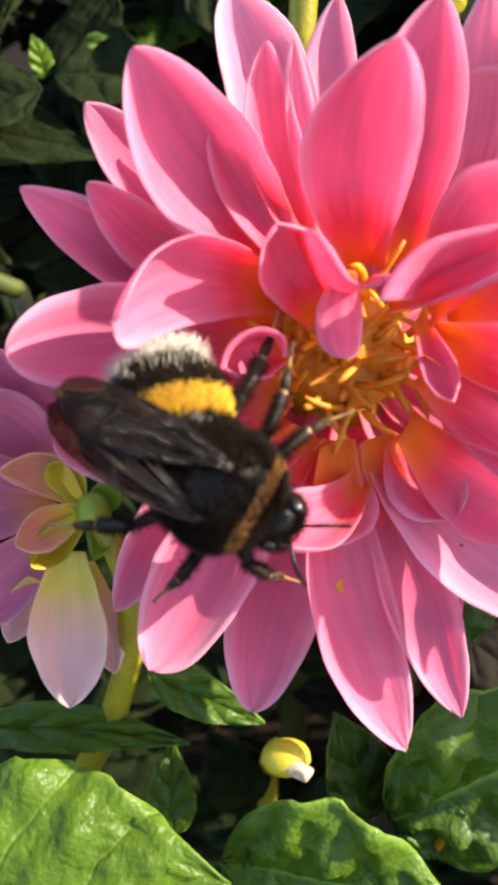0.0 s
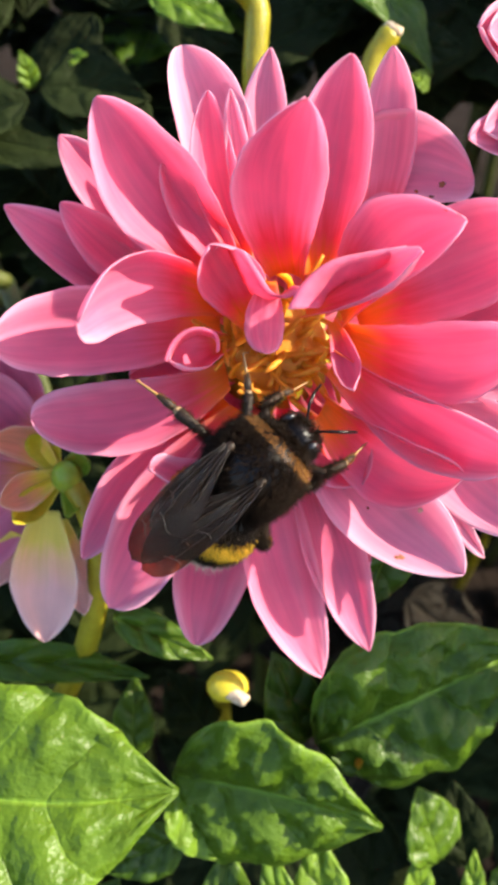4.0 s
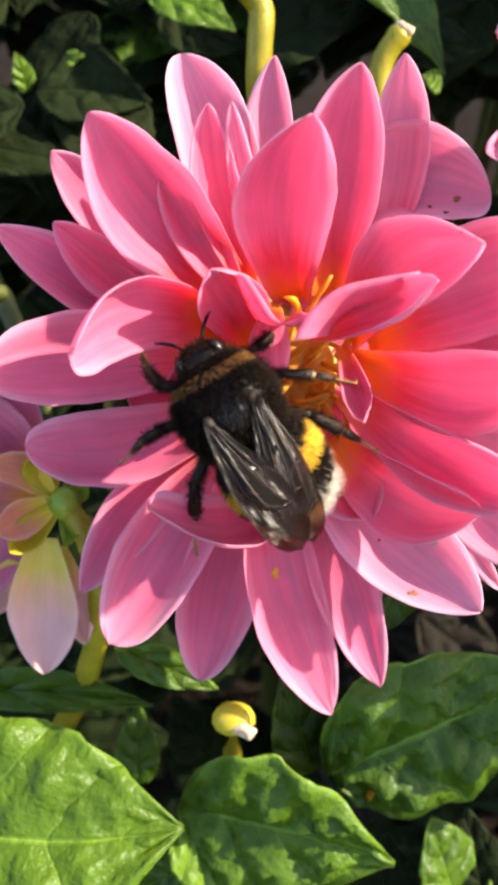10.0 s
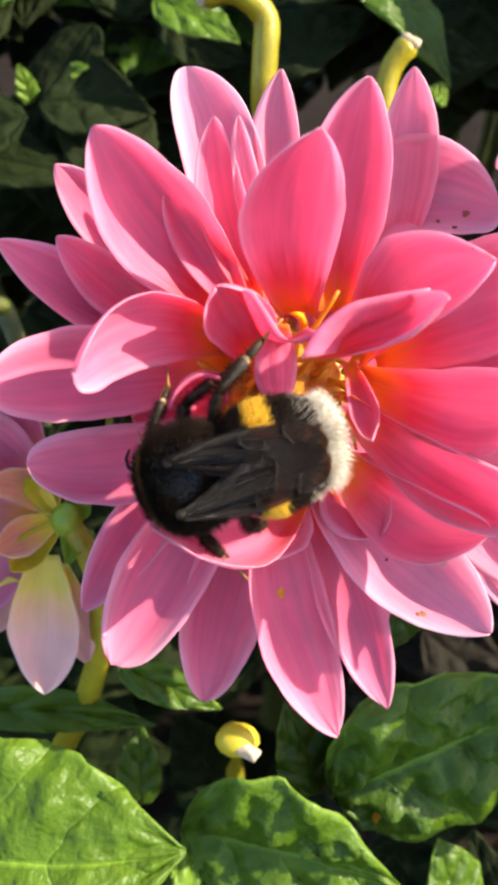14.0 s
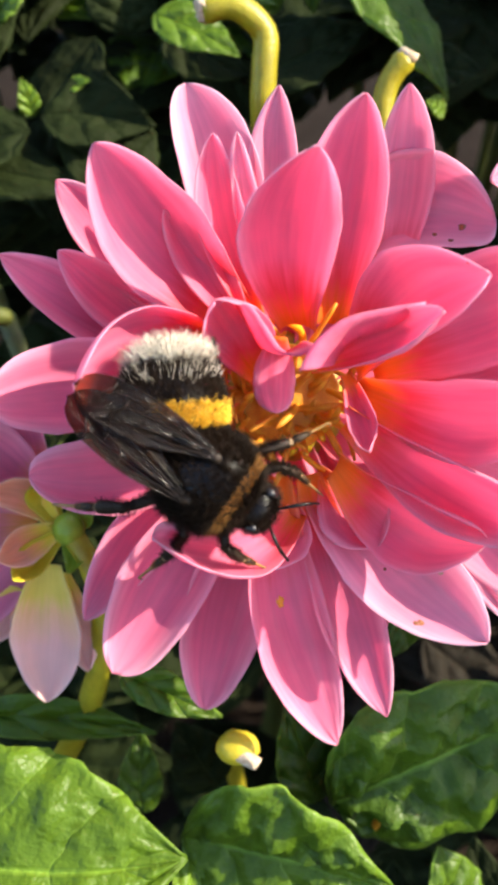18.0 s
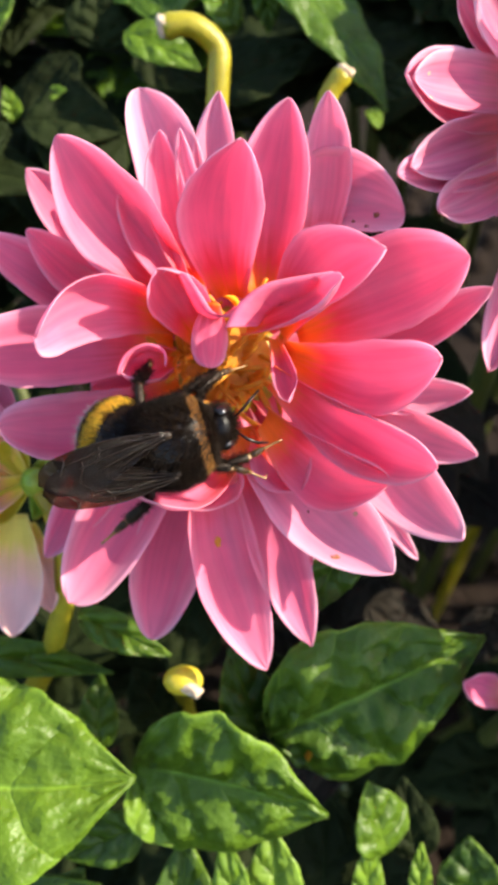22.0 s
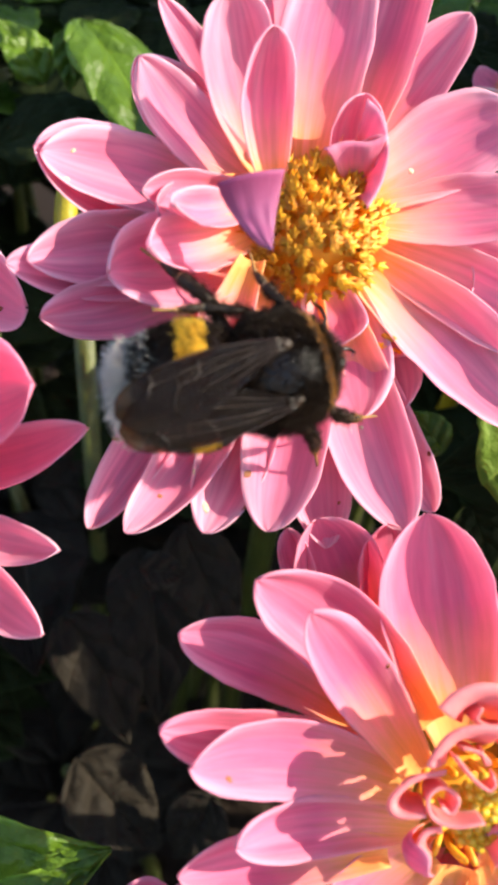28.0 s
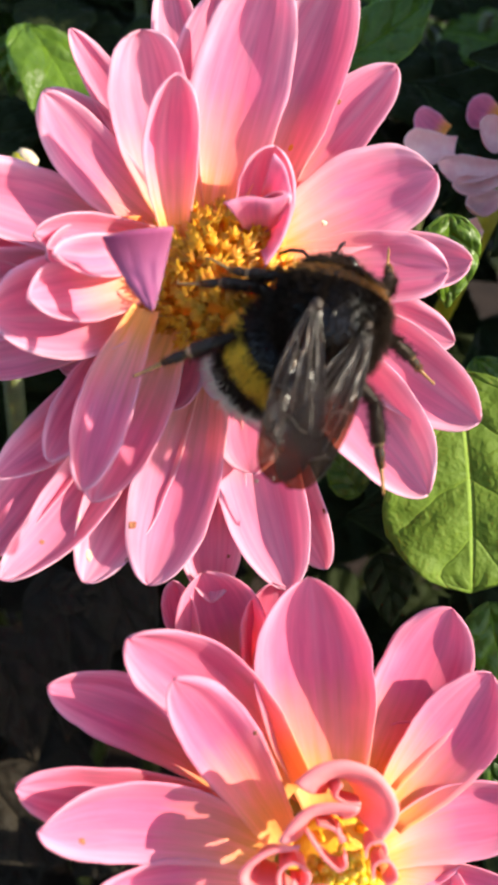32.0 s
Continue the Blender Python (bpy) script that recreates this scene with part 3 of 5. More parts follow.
petal(a, (6.1, -7.3, -10.3), (12.4, -24.8, -12.0), 3.8, bend=0.02)
petal(a, (3.7, -7.1, -9.8), (21.8, -24.3, -3.0), 10.6, bend=-0.04, rims=(0.0, 0.8), mat=FRESH)
petal(a, (6.4, -4.8, -5.0), (20.8, -12.9, 1.0), 9.0, bend=-0.20, roll=28, cup=78, bow=3, blunt=0.35, rims=(0.2, 0.5))
petal(a, (7.6, 0.2, -4.0), (26.0, -10.4, 6.0), 7.8, bend=-0.12, roll=26, cup=78, bow=3, blunt=0.35, rims=(0.2, 0.5))
petal(a, (8.9, 3.2, -5.0), (25.6, 1.2, 8.0), 9.1, bend=-0.14, roll=18, cup=62, bow=2, blunt=0.35, rims=(0.2, 0.5))
petal(a, (14.2, -1.6, -8.6), (32.0, -2.1, -5.0), 5.0, bend=0.00, mat=FRESH)
petal(a, (14.9, -2.7, -9.1), (32.4, -10.0, -4.0), 6.1, bend=-0.03, mat=FRESH)
petal(a, (15.7, -3.6, -11.0), (30.2, -20.2, -2.0), 9.1, bend=-0.04, mat=FRESH)
petal(a, (17.3, -12.6, -6.7), (26.3, -23.8, -11.0), 3.0, bend=-0.01, mat=FRESH)
petal(a, (10.2, 5.7, -6.0), (29.9, 13.0, 3.0), 11.8, bend=0.03, cup=38, blunt=0.2)
petal(a, (10.6, 3.1, -9.5), (33.1, 10.0, -0.0), 6.2, bend=-0.07)
petal(a, (8.3, 5.3, -4.0), (18.9, 12.8, 9.0), 9.9, bend=0.16, roll=-14, cup=66, bow=2, rims=(0.9, 0.2))
petal(a, (6.1, 18.0, -11.2), (23.9, 21.0, -6.0), 10.5, bend=0.22, blunt=0.9, mat=FRESH)
petal(a, (12.1, 12.9, -10.7), (14.3, 34.4, -3.0), 6.8, bend=-0.02, cup=55, mat=FRESH)
petal(a, (6.2, 10.4, -8.3), (9.3, 32.5, -0.0), 9.2, bend=-0.00, cup=55)
petal(a, (2.3, 10.0, -4.0), (3.8, 25.5, 8.0), 9.9, bend=0.11, cup=68, rims=(1.2, 0.3))
petal(a, (1.8, 11.5, -9.0), (0.8, 35.4, -6.0), 6.4, bend=0.05, cup=55, mat=FRESH)
petal(a, (-5.6, 12.4, -10.5), (-9.2, 36.2, -6.0), 8.6, bend=-0.08, cup=60, blunt=0.7, rims=(0.4, 0.9), mat=FRESH)
petal(a, (-2.2, 11.0, -7.3), (-6.3, 29.5, -2.0), 5.4, bend=0.05, cup=60)
petal(a, (-0.3, 12.4, -8.0), (-3.8, 29.4, -1.0), 3.0, bend=0.02, cup=60, mat=FRESH)
petal(a, (-5.4, 11.2, -9.0), (-11.3, 25.2, -9.0), 2.7, bend=-0.00, mat=FRESH)
petal(a, (-3.5, 9.8, -6.0), (-11.6, 22.4, -4.5), 5.4, bend=-0.02)
petal(a, (4.1, 5.3, -1.0), (15.0, 9.0, 12.0), 4.3, cup=90, roll=-30)
petal(a, (-3.1, 5.5, -6.0), (-5.6, 12.5, 2.0), 5.5, cup=60)
petal(a, (-1.8, 5.0, -5.0), (-6.4, 12.3, 4.0), 7.1, cup=70, roll=-10)
petal(a, (0.1, 8.2, 2.0), (-0.4, 0.8, 1.0), 4.4, cup=-45, blunt=1)
petal(a, (7.4, 4.5, -4.0), (8.9, -3.6, 2.0), 3.1, cup=70)
petal(a, (-5.5, 2.3, -6.0), (-10.8, 0.1, 1.0), 4.8, cup=110)
petal(a, (5.7, -6.3, -8.0), (10.7, -14.3, -6.0), 8.0)
petal(a, (-0.3, -7.6, -9.0), (-3.2, -16.9, -8.0), 11.1)
scroll(a, [(2.0, 4.4, 8.0), (3.7, 6.9, 8.0), (6.2, 8.7, 8.0), (9.2, 9.5, 8.0), (13.5, 10.3, 8.0)], 6.0, heart=(9.7, 6.3, 6.2), flare=0.42)
scroll(a, [(-4.2, 11.8, 5.0), (-3.0, 9.6, 5.0), (-1.6, 7.4, 5.0), (0.5, 6.8, 5.0), (2.6, 7.8, 5.0)], 7.0, (1.4, -1.2))
scroll(a, [(-10.9, 0.0, 2.0), (-9.9, 2.0, 2.0), (-7.9, 3.1, 2.0), (-5.9, 2.6, 2.0), (-5.6, 1.0, 2.0)], 4.0)
under_ring(a, 15, 17, 10, 2)
disc(a, 6.5, 70, 6.0, [ORANGE, YELLOW, ORANGE], 3, 0.9)

b = flower((50.8, 33.5, -8.0), "blush", "pale pink dahlia with a dense yellow centre, tips slightly browned")
petal(b, (45.3, 40.2, -8.3), (31.6, 53.0, -2.9), 4.1, cup=60)
petal(b, (46.2, 37.3, -7.9), (31.5, 45.4, -0.2), 6.4, cup=45, blunt=.6)
petal(b, (46.5, 38.2, -8.0), (38.7, 53.4, -0.4), 7.8, cup=55, blunt=.9)
petal(b, (45.9, 36.6, -4.1), (43.8, 48.4, 3.8), 5.1, cup=75)
petal(b, (47.9, 38.8, -8.8), (44.4, 61.7, -4.3), 7.0, cup=60)
petal(b, (46.3, 42.4, -9.6), (38.3, 62.9, -8.1), 5.6)
petal(b, (48.7, 39.2, -6.9), (49.2, 62.5, -1.4), 9.5, cup=40)
petal(b, (51.8, 39.9, -9.7), (55.5, 66.5, -6.9), 8.8)
petal(b, (53.1, 40.3, -10.4), (62.9, 60.9, -10.1), 7.5)
petal(b, (55.0, 38.8, -8.3), (69.3, 50.1, -8.0), 9.7, cup=35, blunt=.7)
petal(b, (56.8, 38.2, -11.5), (75.8, 44.2, -15.6), 7.3, blunt=.5)
petal(b, (55.5, 36.9, -8.8), (72.8, 40.6, -7.3), 7.4, cup=45, blunt=.7)
petal(b, (56.3, 34.3, -10.1), (79.8, 27.0, -11.8), 8.9)
petal(b, (56.5, 34.4, -11.3), (76.7, 35.6, -15.4), 6.5)
petal(b, (55.8, 31.9, -8.6), (76.1, 18.7, -11.7), 9.8)
petal(b, (54.2, 29.8, -10.1), (68.5, 8.3, -13.5), 6.6)
petal(b, (53.2, 29.2, -9.0), (65.0, 5.9, -9.7), 8.7)
petal(b, (52.0, 28.1, -10.0), (57.7, 2.7, -11.0), 7.8)
petal(b, (50.5, 28.6, -8.6), (51.4, 3.4, -5.6), 8.7, blunt=.5)
petal(b, (49.4, 28.0, -9.5), (45.3, 2.0, -7.2), 7.6, blunt=.5)
petal(b, (47.1, 26.3, -8.8), (38.0, 0.7, -5.4), 6.5)
petal(b, (44.6, 24.9, -8.7), (34.2, 0.5, -5.5), 5.9)
petal(b, (47.6, 29.2, -5.2), (45.4, 10.3, 0.7), 7.1, cup=50)
petal(b, (46.6, 30.5, -7.1), (40.3, 12.9, -0.3), 5.7, cup=50)
petal(b, (45.7, 29.4, -7.8), (35.8, 9.9, -2.2), 5.7, cup=50)
petal(b, (45.3, 30.8, -4.7), (33.3, 23.7, 2.9), 9.6, cup=50)
petal(b, (44.8, 35.3, -8.4), (23.5, 34.8, -1.8), 7.7, blunt=.5)
petal(b, (44.4, 33.1, -8.2), (24.0, 24.9, -2.4), 7.3)
petal(b, (43.6, 29.5, -8.2), (26.5, 19.0, -2.6), 6.7)
petal(b, (45.9, 36.7, -7.8), (34.6, 32.3, 1.5), 4.6, cup=80)
petal(b, (43.6, 35.5, -10.0), (22.6, 35.4, -2.0), 9.7, cup=45, blunt=.4)
petal(b, (44.4, 38.6, -10.3), (30.1, 47.3, -4.3), 7.9, cup=50)
petal(b, (51.7, 29.6, -7.3), (55.2, 22.7, -5.9), 6.4, cup=55, blunt=1)
petal(b, (48.1, 30.2, -7.6), (48.2, 19.9, -6.2), 7.7, cup=45, blunt=.6)
petal(b, (45.0, 32.6, -9.7), (22.1, 24.0, -2.4), 7.0, cup=45)
petal(b, (45.8, 36.3, -5.5), (37.9, 29.4, 6.6), 4.0, cup=70)
petal(b, (44.7, 33.0, 8.0), (47.3, 27.0, 7.0), 6.0, cup=-35, roll=12, mat=LILAC, folded=True)
petal(b, (45.3, 28.5, -2.0), (44.4, 11.0, 1.5), 5.1, bend=-0.04, cup=62, rims=(0.2, 1.2))
petal(b, (42.0, 37.5, -7.0), (35.9, 29.5, 2.0), 3.3, bend=-0.06, cup=70, rims=(0.8, 0.8))
petal(b, (45.1, 32.4, -4.6), (36.6, 25.4, 6.0), 5.8, cup=60)
petal(b, (53.9, 35.8, -6.9), (53.3, 46.7, -2.4), 5.6, cup=100, bow=3)
petal(b, (50.5, 37.9, -5.3), (55.8, 41.6, 0.2), 2.8, cup=70)
petal(b, (54.1, 29.7, -9.1), (58.8, 16.2, -8.9), 8.4)
scroll(b, [(55.4, 34.5, 0.0), (56.5, 37.3, 0.0), (56.6, 40.9, 0.0), (55.1, 44.2, 0.0), (53.5, 45.3, 0.0)], 5.0, heart=(52.6, 39.4, -1.5), flare=0.55)
scroll(b, [(50.3, 38.8, 1.2), (52.2, 39.7, 1.2), (54.3, 40.0, 1.2), (55.9, 41.2, 1.2)], 5.0, heart=(54.2, 38.0, -0.3), flare=0.5)
under_ring(b, 15, 18, 10, 3)
disc(b, 6.2, 320, 2.1, [YELLOW, YELLOW, YELLOW, ORANGE], 4, 0.8, star, 3.3)

c = flower((75.6, -18.8, -8.0), "pale", "pale pink dahlia, inner petals curled over a yellow centre")
petal(c, (74.0, -13.7, -7.9), (66.2, 7.9, -5.0), 11.5, cup=35)
petal(c, (67.1, -6.5, -10.4), (63.0, 6.3, -9.0), 6.8)
petal(c, (63.7, -6.1, -10.0), (56.1, 5.4, -9.1), 9.1)
petal(c, (57.6, -2.9, -8.0), (53.3, 3.8, -9.3), 3.4)
petal(c, (69.9, -12.5, -6.8), (51.0, -0.7, -2.1), 8.8)
petal(c, (69.4, -16.0, -4.5), (55.9, -2.3, 2.7), 6.6, cup=50)
petal(c, (63.5, -12.8, -7.1), (44.8, -7.3, -4.1), 7.0)
petal(c, (68.3, -15.3, -6.2), (44.8, -15.3, -0.3), 6.8, cup=50)
petal(c, (69.3, -17.9, -5.4), (47.9, -16.7, 3.2), 7.5, cup=40, blunt=.5)
petal(c, (70.5, -21.4, -5.5), (52.9, -23.5, 0.9), 5.4, cup=50)
petal(c, (67.9, -24.0, -5.6), (48.9, -28.0, -0.7), 6.0)
petal(c, (77.5, -10.3, -9.9), (81.9, 7.5, -12.8), 9.9)
petal(c, (78.9, -13.3, -8.2), (86.9, 2.4, -10.0), 8.5, cup=50)
petal(c, (79.0, -16.5, -8.0), (94.8, -10.0, -11.3), 8.0)
petal(c, (80.3, -19.4, -9.2), (98.0, -21.0, -13.4), 7.5)
petal(c, (79.8, -22.6, -8.9), (94.2, -29.1, -12.1), 8.6)
petal(c, (77.9, -24.9, -8.3), (86.0, -37.0, -9.8), 9.0)
petal(c, (75.1, -25.1, -7.6), (75.0, -38.3, -6.8), 8.2)
petal(c, (72.1, -23.7, -6.8), (62.6, -33.1, -3.6), 7.5)
petal(c, (70.2, -20.7, -2.5), (69.2, -21.7, 3.8), 3.0, cup=100)
petal(c, (77.2, -23.6, -5.3), (76.1, -17.8, 1.4), 2.6, cup=100)
under_ring(c, 14, 16, 11, 4)
scroll(c, [(68.5, -8.6, 3.5), (70.0, -7.0, 3.5), (72.2, -6.2, 3.5), (74.8, -6.6, 3.5), (76.8, -8.7, 3.5), (76.2, -11.1, 3.5)], 6.5, heart=(73.8, -11.3, 1.5), flare=0.62, mat=PEACH)
scroll(c, [(68.2, -13.4, 3.8), (69.5, -10.9, 3.8), (71.3, -9.7, 3.8), (74.0, -9.1, 3.8)], 5.0, heart=(72.8, -13.6, 2.3), flare=0.5, mat=PEACH)
scroll(c, [(68.8, -17.4, 3.0), (66.5, -17.8, 3.0), (65.9, -16.9, 3.0), (67.4, -14.9, 3.0), (70.0, -13.6, 3.0)], 4.5, heart=(69.1, -16.5, 1.7), flare=0.5, mat=PEACH)
scroll(c, [(73.7, -17.0, 3.2), (71.4, -17.7, 3.2), (69.6, -17.4, 3.2), (69.0, -16.1, 3.2), (69.8, -15.2, 3.2), (71.0, -15.7, 3.2), (70.8, -16.7, 3.2), (70.0, -16.4, 3.2)], 4.0, mat=PEACH)
scroll(c, [(70.0, -11.9, 4.4), (71.0, -12.9, 4.4), (72.1, -13.8, 4.4), (73.3, -14.3, 4.4), (73.9, -13.6, 4.4), (73.5, -12.7, 4.4)], 3.0, mat=PEACH)
scroll(c, [(71.0, -11.7, 2.6), (72.4, -11.9, 2.6), (73.6, -12.6, 2.6), (72.8, -11.4, 2.6)], 4.0, mat=PEACH)
scroll(c, [(72.1, -7.8, 2.4), (71.7, -9.1, 2.4), (72.9, -9.6, 2.4), (74.3, -9.2, 2.4)], 4.0, mat=PEACH)
scroll(c, [(75.7, -13.1, 3.0), (75.7, -12.2, 3.0), (76.6, -11.8, 3.0), (77.1, -12.5, 3.0)], 3.0, mat=PEACH)
scroll(c, [(76.7, -14.7, 3.0), (76.6, -13.6, 3.0), (77.5, -13.2, 3.0), (78.3, -14.1, 3.0), (77.7, -14.9, 3.0)], 3.0, mat=PEACH)
scroll(c, [(69.9, -22.6, 2.4), (69.0, -21.1, 2.4), (69.2, -19.3, 2.4), (70.5, -18.5, 2.4)], 4.0, heart=(71.5, -21.1, 1.2), flare=0.5, mat=PEACH)
scroll(c, [(75.7, -21.1, 2.4), (76.6, -19.8, 2.4), (76.8, -18.1, 2.4), (76.3, -17.4, 2.4)], 4.0, heart=(74.5, -19.1, 1.2), flare=0.4, mat=PEACH)
disc(c, 5.0, 24, 3.0, [YELLOW, ORANGE], 6, 0.3)
rng = random.Random(31)
for k in range(46):
    r, w = 3.3 * math.sqrt((k + 0.5) / 46), 2.39996 * k
    x = Vector((75.0, -17.7, -1.0)) + Vector((r * math.cos(w), r * math.sin(w), 0.9 - 0.12 * r * r))
    part("floret", ball(at(*x) - c.location, [rng.uniform(0.0005, 0.00066) for _ in range(3)], 7, 9), BEAD, c, "closed yellow floret bead")

e = flower((58.1, -49.3, -26.0), "pale", "pale pink dahlia half hidden low among the leaves")
petal(e, (45.3, -47.6, -25.0), (35.3, -43.8, -22.0), 5.2)
petal(e, (50.0, -44.0, -24.0), (41.7, -41.0, -22.0), 6.2)
petal(e, (53.1, -43.4, -22.0), (48.4, -37.9, -20.0), 8.0)
petal(e, (55.8, -46.6, -22.0), (40.9, -52.9, -24.0), 8.9)
petal(e, (59.7, -41.1, -22.0), (54.0, -34.1, -20.0), 7.2)

# ---- foliage ----
front = thing("dahlia_plant", (at(-2, -60, -34).x, at(-2, -60, -34).y + 0.02, 0), "low leafy shoots with broad glossy green leaves in the sun", "plant")
leaf(front, (-46.1, -54.1, -18.0), (-12.6, -55.0, -16.0), 29.1, fold=10, face=(0.45, 0.3, 0.75), lively=1.0)
leaf(front, (-13.8, -57.6, -27.0), (14.3, -64.0, -19.0), 25.1, fold=12, face=(-0.15, -0.3, 0.9), lively=1.8)
leaf(front, (6.9, -53.8, -28.0), (40.0, -39.6, -24.0), 27.0, fold=10, face=(0.0, -0.35, 0.9), lively=2.4)
leaf(front, (5.1, -54.8, -31.0), (1.1, -40.9, -28.0), 9.3, lively=0.6)
leaf(front, (-20.5, -58.4, -36.0), (-20.3, -46.0, -34.0), 6.4)
leaf(front, (-22.0, -34.5, -28.0), (-8.0, -40.7, -26.0), 5.5, fold=28)
leaf(front, (-45.0, -42.2, -32.0), (-17.8, -43.8, -29.0), 6.1, fold=30)
leaf(front, (-13.4, -68.9, -31.0), (-24.9, -73.4, -29.0), 8.6, face=(0.5, 0.2, 0.8))
leaf(front, (-39.9, -93.3, -36.0), (-21.2, -80.1, -33.0), 14.3, lively=1.2)
leaf(front, (-13.6, -59.5, -27.0), (-5.6, -69.9, -26.0), 8.8, face=(0.5, 0.1, 0.85), mat=LIT_LIME)
leaf(front, (1.5, -85.5, -30.0), (-0.4, -69.2, -27.0), 6.0, mat=LIT_LIME)
leaf(front, (8.1, -86.0, -33.0), (6.7, -69.5, -31.0), 8.9, mat=LIT_LIME)
leaf(front, (-7.8, -90.0, -33.0), (-6.3, -71.4, -31.0), 10.1)
leaf(front, (26.5, -75.9, -36.0), (23.6, -63.9, -34.0), 11.4, face=(0.5, 0.2, 0.8))
leaf(front, (31.7, -78.9, -39.0), (29.4, -65.1, -38.0), 8.8, mat=SHADE_LEAF)
leaf(front, (23.6, -85.8, -36.0), (23.8, -73.5, -34.0), 5.5, mat=LIT_LIME)
leaf(front, (31.6, -84.3, -36.0), (31.5, -74.1, -34.0), 3.6, mat=LIT_LIME)
leaf(front, (16.0, -89.6, -40.0), (17.4, -69.0, -38.0), 14.2, mat=SHADE_LEAF)
leaf(front, (40.1, -87.0, -40.0), (40.2, -75.4, -38.0), 11.1)
leaf(front, (-31.6, -91.2, -38.0), (-24.3, -78.9, -36.0), 11.5)
leaf(front, (-9.6, -57.5, -42.0), (-15.4, -46.9, -40.0), 9.3, mat=SHADE_LEAF)
leaf(front, (15.1, -57.8, -40.0), (6.7, -43.1, -38.0), 10.4, mat=SHADE_LEAF)
back = thing("dahlia_plant", (at(0, 50, -60).x, at(0, 50, -60).y + 0.03, 0), "leaves behind the blooms, most with shade put into their colour", "plant")
leaf(back, (-38.4, 47.0, -52.0), (-61.0, 41.6, -52.0), 13.8, mat=SHADE_LEAF)
leaf(back, (-36.9, 50.4, -55.0), (-18.3, 49.6, -55.0), 13.8, mat=SHADE_LEAF)
leaf(back, (-28.6, 65.0, -60.0), (-40.0, 41.5, -58.0), 13.2, mat=SHADE_LEAF)
leaf(back, (-16.1, 64.9, -58.0), (-2.2, 57.5, -56.0), 11.7, mat=SHADE_LEAF)
leaf(back, (12.0, 62.4, -60.0), (-3.5, 66.7, -60.0), 11.8, mat=SHADE_LEAF)
leaf(back, (-56.8, 62.6, -66.0), (-43.3, 75.0, -64.0), 12.6, mat=SHADE_LEAF)
leaf(back, (-57.6, 67.9, -70.0), (-50.1, 51.2, -68.0), 9.4, mat=SHADE_LEAF)
leaf(back, (-68.0, 65.4, -66.0), (-63.6, 79.5, -66.0), 10.5, mat=SHADE_LEAF)
leaf(back, (-62.8, 32.5, -60.0), (-45.9, 23.5, -58.0), 10.0, mat=SHADE_LEAF)
leaf(back, (-66.7, 45.0, -55.0), (-28.1, 39.2, -52.0), 15.0, mat=SHADE_LEAF)
leaf(back, (-24.8, 36.3, -58.0), (-27.3, 60.0, -56.0), 16.2, mat=SHADE_LEAF)
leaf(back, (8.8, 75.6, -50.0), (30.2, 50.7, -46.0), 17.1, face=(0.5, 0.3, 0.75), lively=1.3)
leaf(back, (-1.8, 54.6, -54.0), (17.2, 63.2, -50.0), 13.2, mat=SHADE_LEAF)
leaf(back, (-17.2, 64.1, -50.0), (-3.9, 57.0, -47.0), 8.5)
leaf(back, (-48.6, 60.4, -60.0), (-47.8, 74.8, -56.0), 7.7, mat=SHADE_LEAF)
leaf(back, (-61.3, 62.8, -62.0), (-64.6, 75.0, -58.0), 9.0, mat=SHADE_LEAF)
leaf(back, (-39.5, 51.4, -58.0), (-40.0, 56.1, -54.0), 3.7, mat=LIT_LIME)
leaf(back, (-33.8, 55.6, -58.0), (-29.1, 56.1, -54.0), 3.6, mat=LIT_LIME)
leaf(back, (-66.4, 55.6, -62.0), (-64.1, 70.6, -58.0), 6.8)
leaf(back, (-47.2, 68.3, -60.0), (-39.0, 75.3, -56.0), 8.7)
leaf(back, (-23.5, 66.3, -62.0), (-23.1, 77.3, -58.0), 12.0, mat=SHADE_LEAF)
leaf(back, (2.9, 67.3, -56.0), (-4.0, 73.9, -50.0), 8.2)
leaf(back, (27.2, 45.4, -44.0), (24.4, 46.8, -42.0), 3.8, mat=LIT_LIME)
leaf(back, (31.8, 71.1, -52.0), (28.3, 76.9, -48.0), 6.9, mat=LIT_LIME)
leaf(back, (22.9, 55.8, -56.0), (35.5, 55.2, -52.0), 11.2, mat=SHADE_LEAF)
between = thing("dahlia_plant", (at(45, 0, -60).x, at(45, 0, -60).y, 0), "leaves low between the blooms, many coloured brown-black for shade", "plant")
leaf(between, (32.1, -5.1, -60.0), (39.7, -33.3, -62.0), 14.8, mat=SHADE_BROWN_LEAF)
leaf(between, (38.5, -0.0, -58.0), (50.8, -17.0, -60.0), 12.1, mat=SHADE_BROWN_LEAF)
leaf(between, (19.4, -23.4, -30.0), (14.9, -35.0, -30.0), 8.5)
leaf(between, (33.8, -7.5, -50.0), (41.5, -6.4, -50.0), 6.1, mat=SHADE_BROWN_LEAF)
leaf(between, (51.1, -41.7, -60.0), (46.4, -53.5, -62.0), 10.3, mat=SHADE_BROWN_LEAF)
leaf(between, (27.5, -41.8, -66.0), (44.4, -53.8, -66.0), 14.8, mat=SHADE_BROWN_LEAF)
leaf(between, (21.9, -17.9, -60.0), (36.7, -36.4, -60.0), 13.3, mat=SHADE_BROWN_LEAF)
leaf(between, (79.8, 34.7, -26.0), (87.6, 9.2, -23.0), 19.5, fold=5, face=(0.02, -0.12, 0.95), lively=0.45, mat=MATTE, full=2.4, teeth=4)
leaf(between, (74.0, 51.7, -22.0), (77.1, 41.5, -24.0), 7.2)
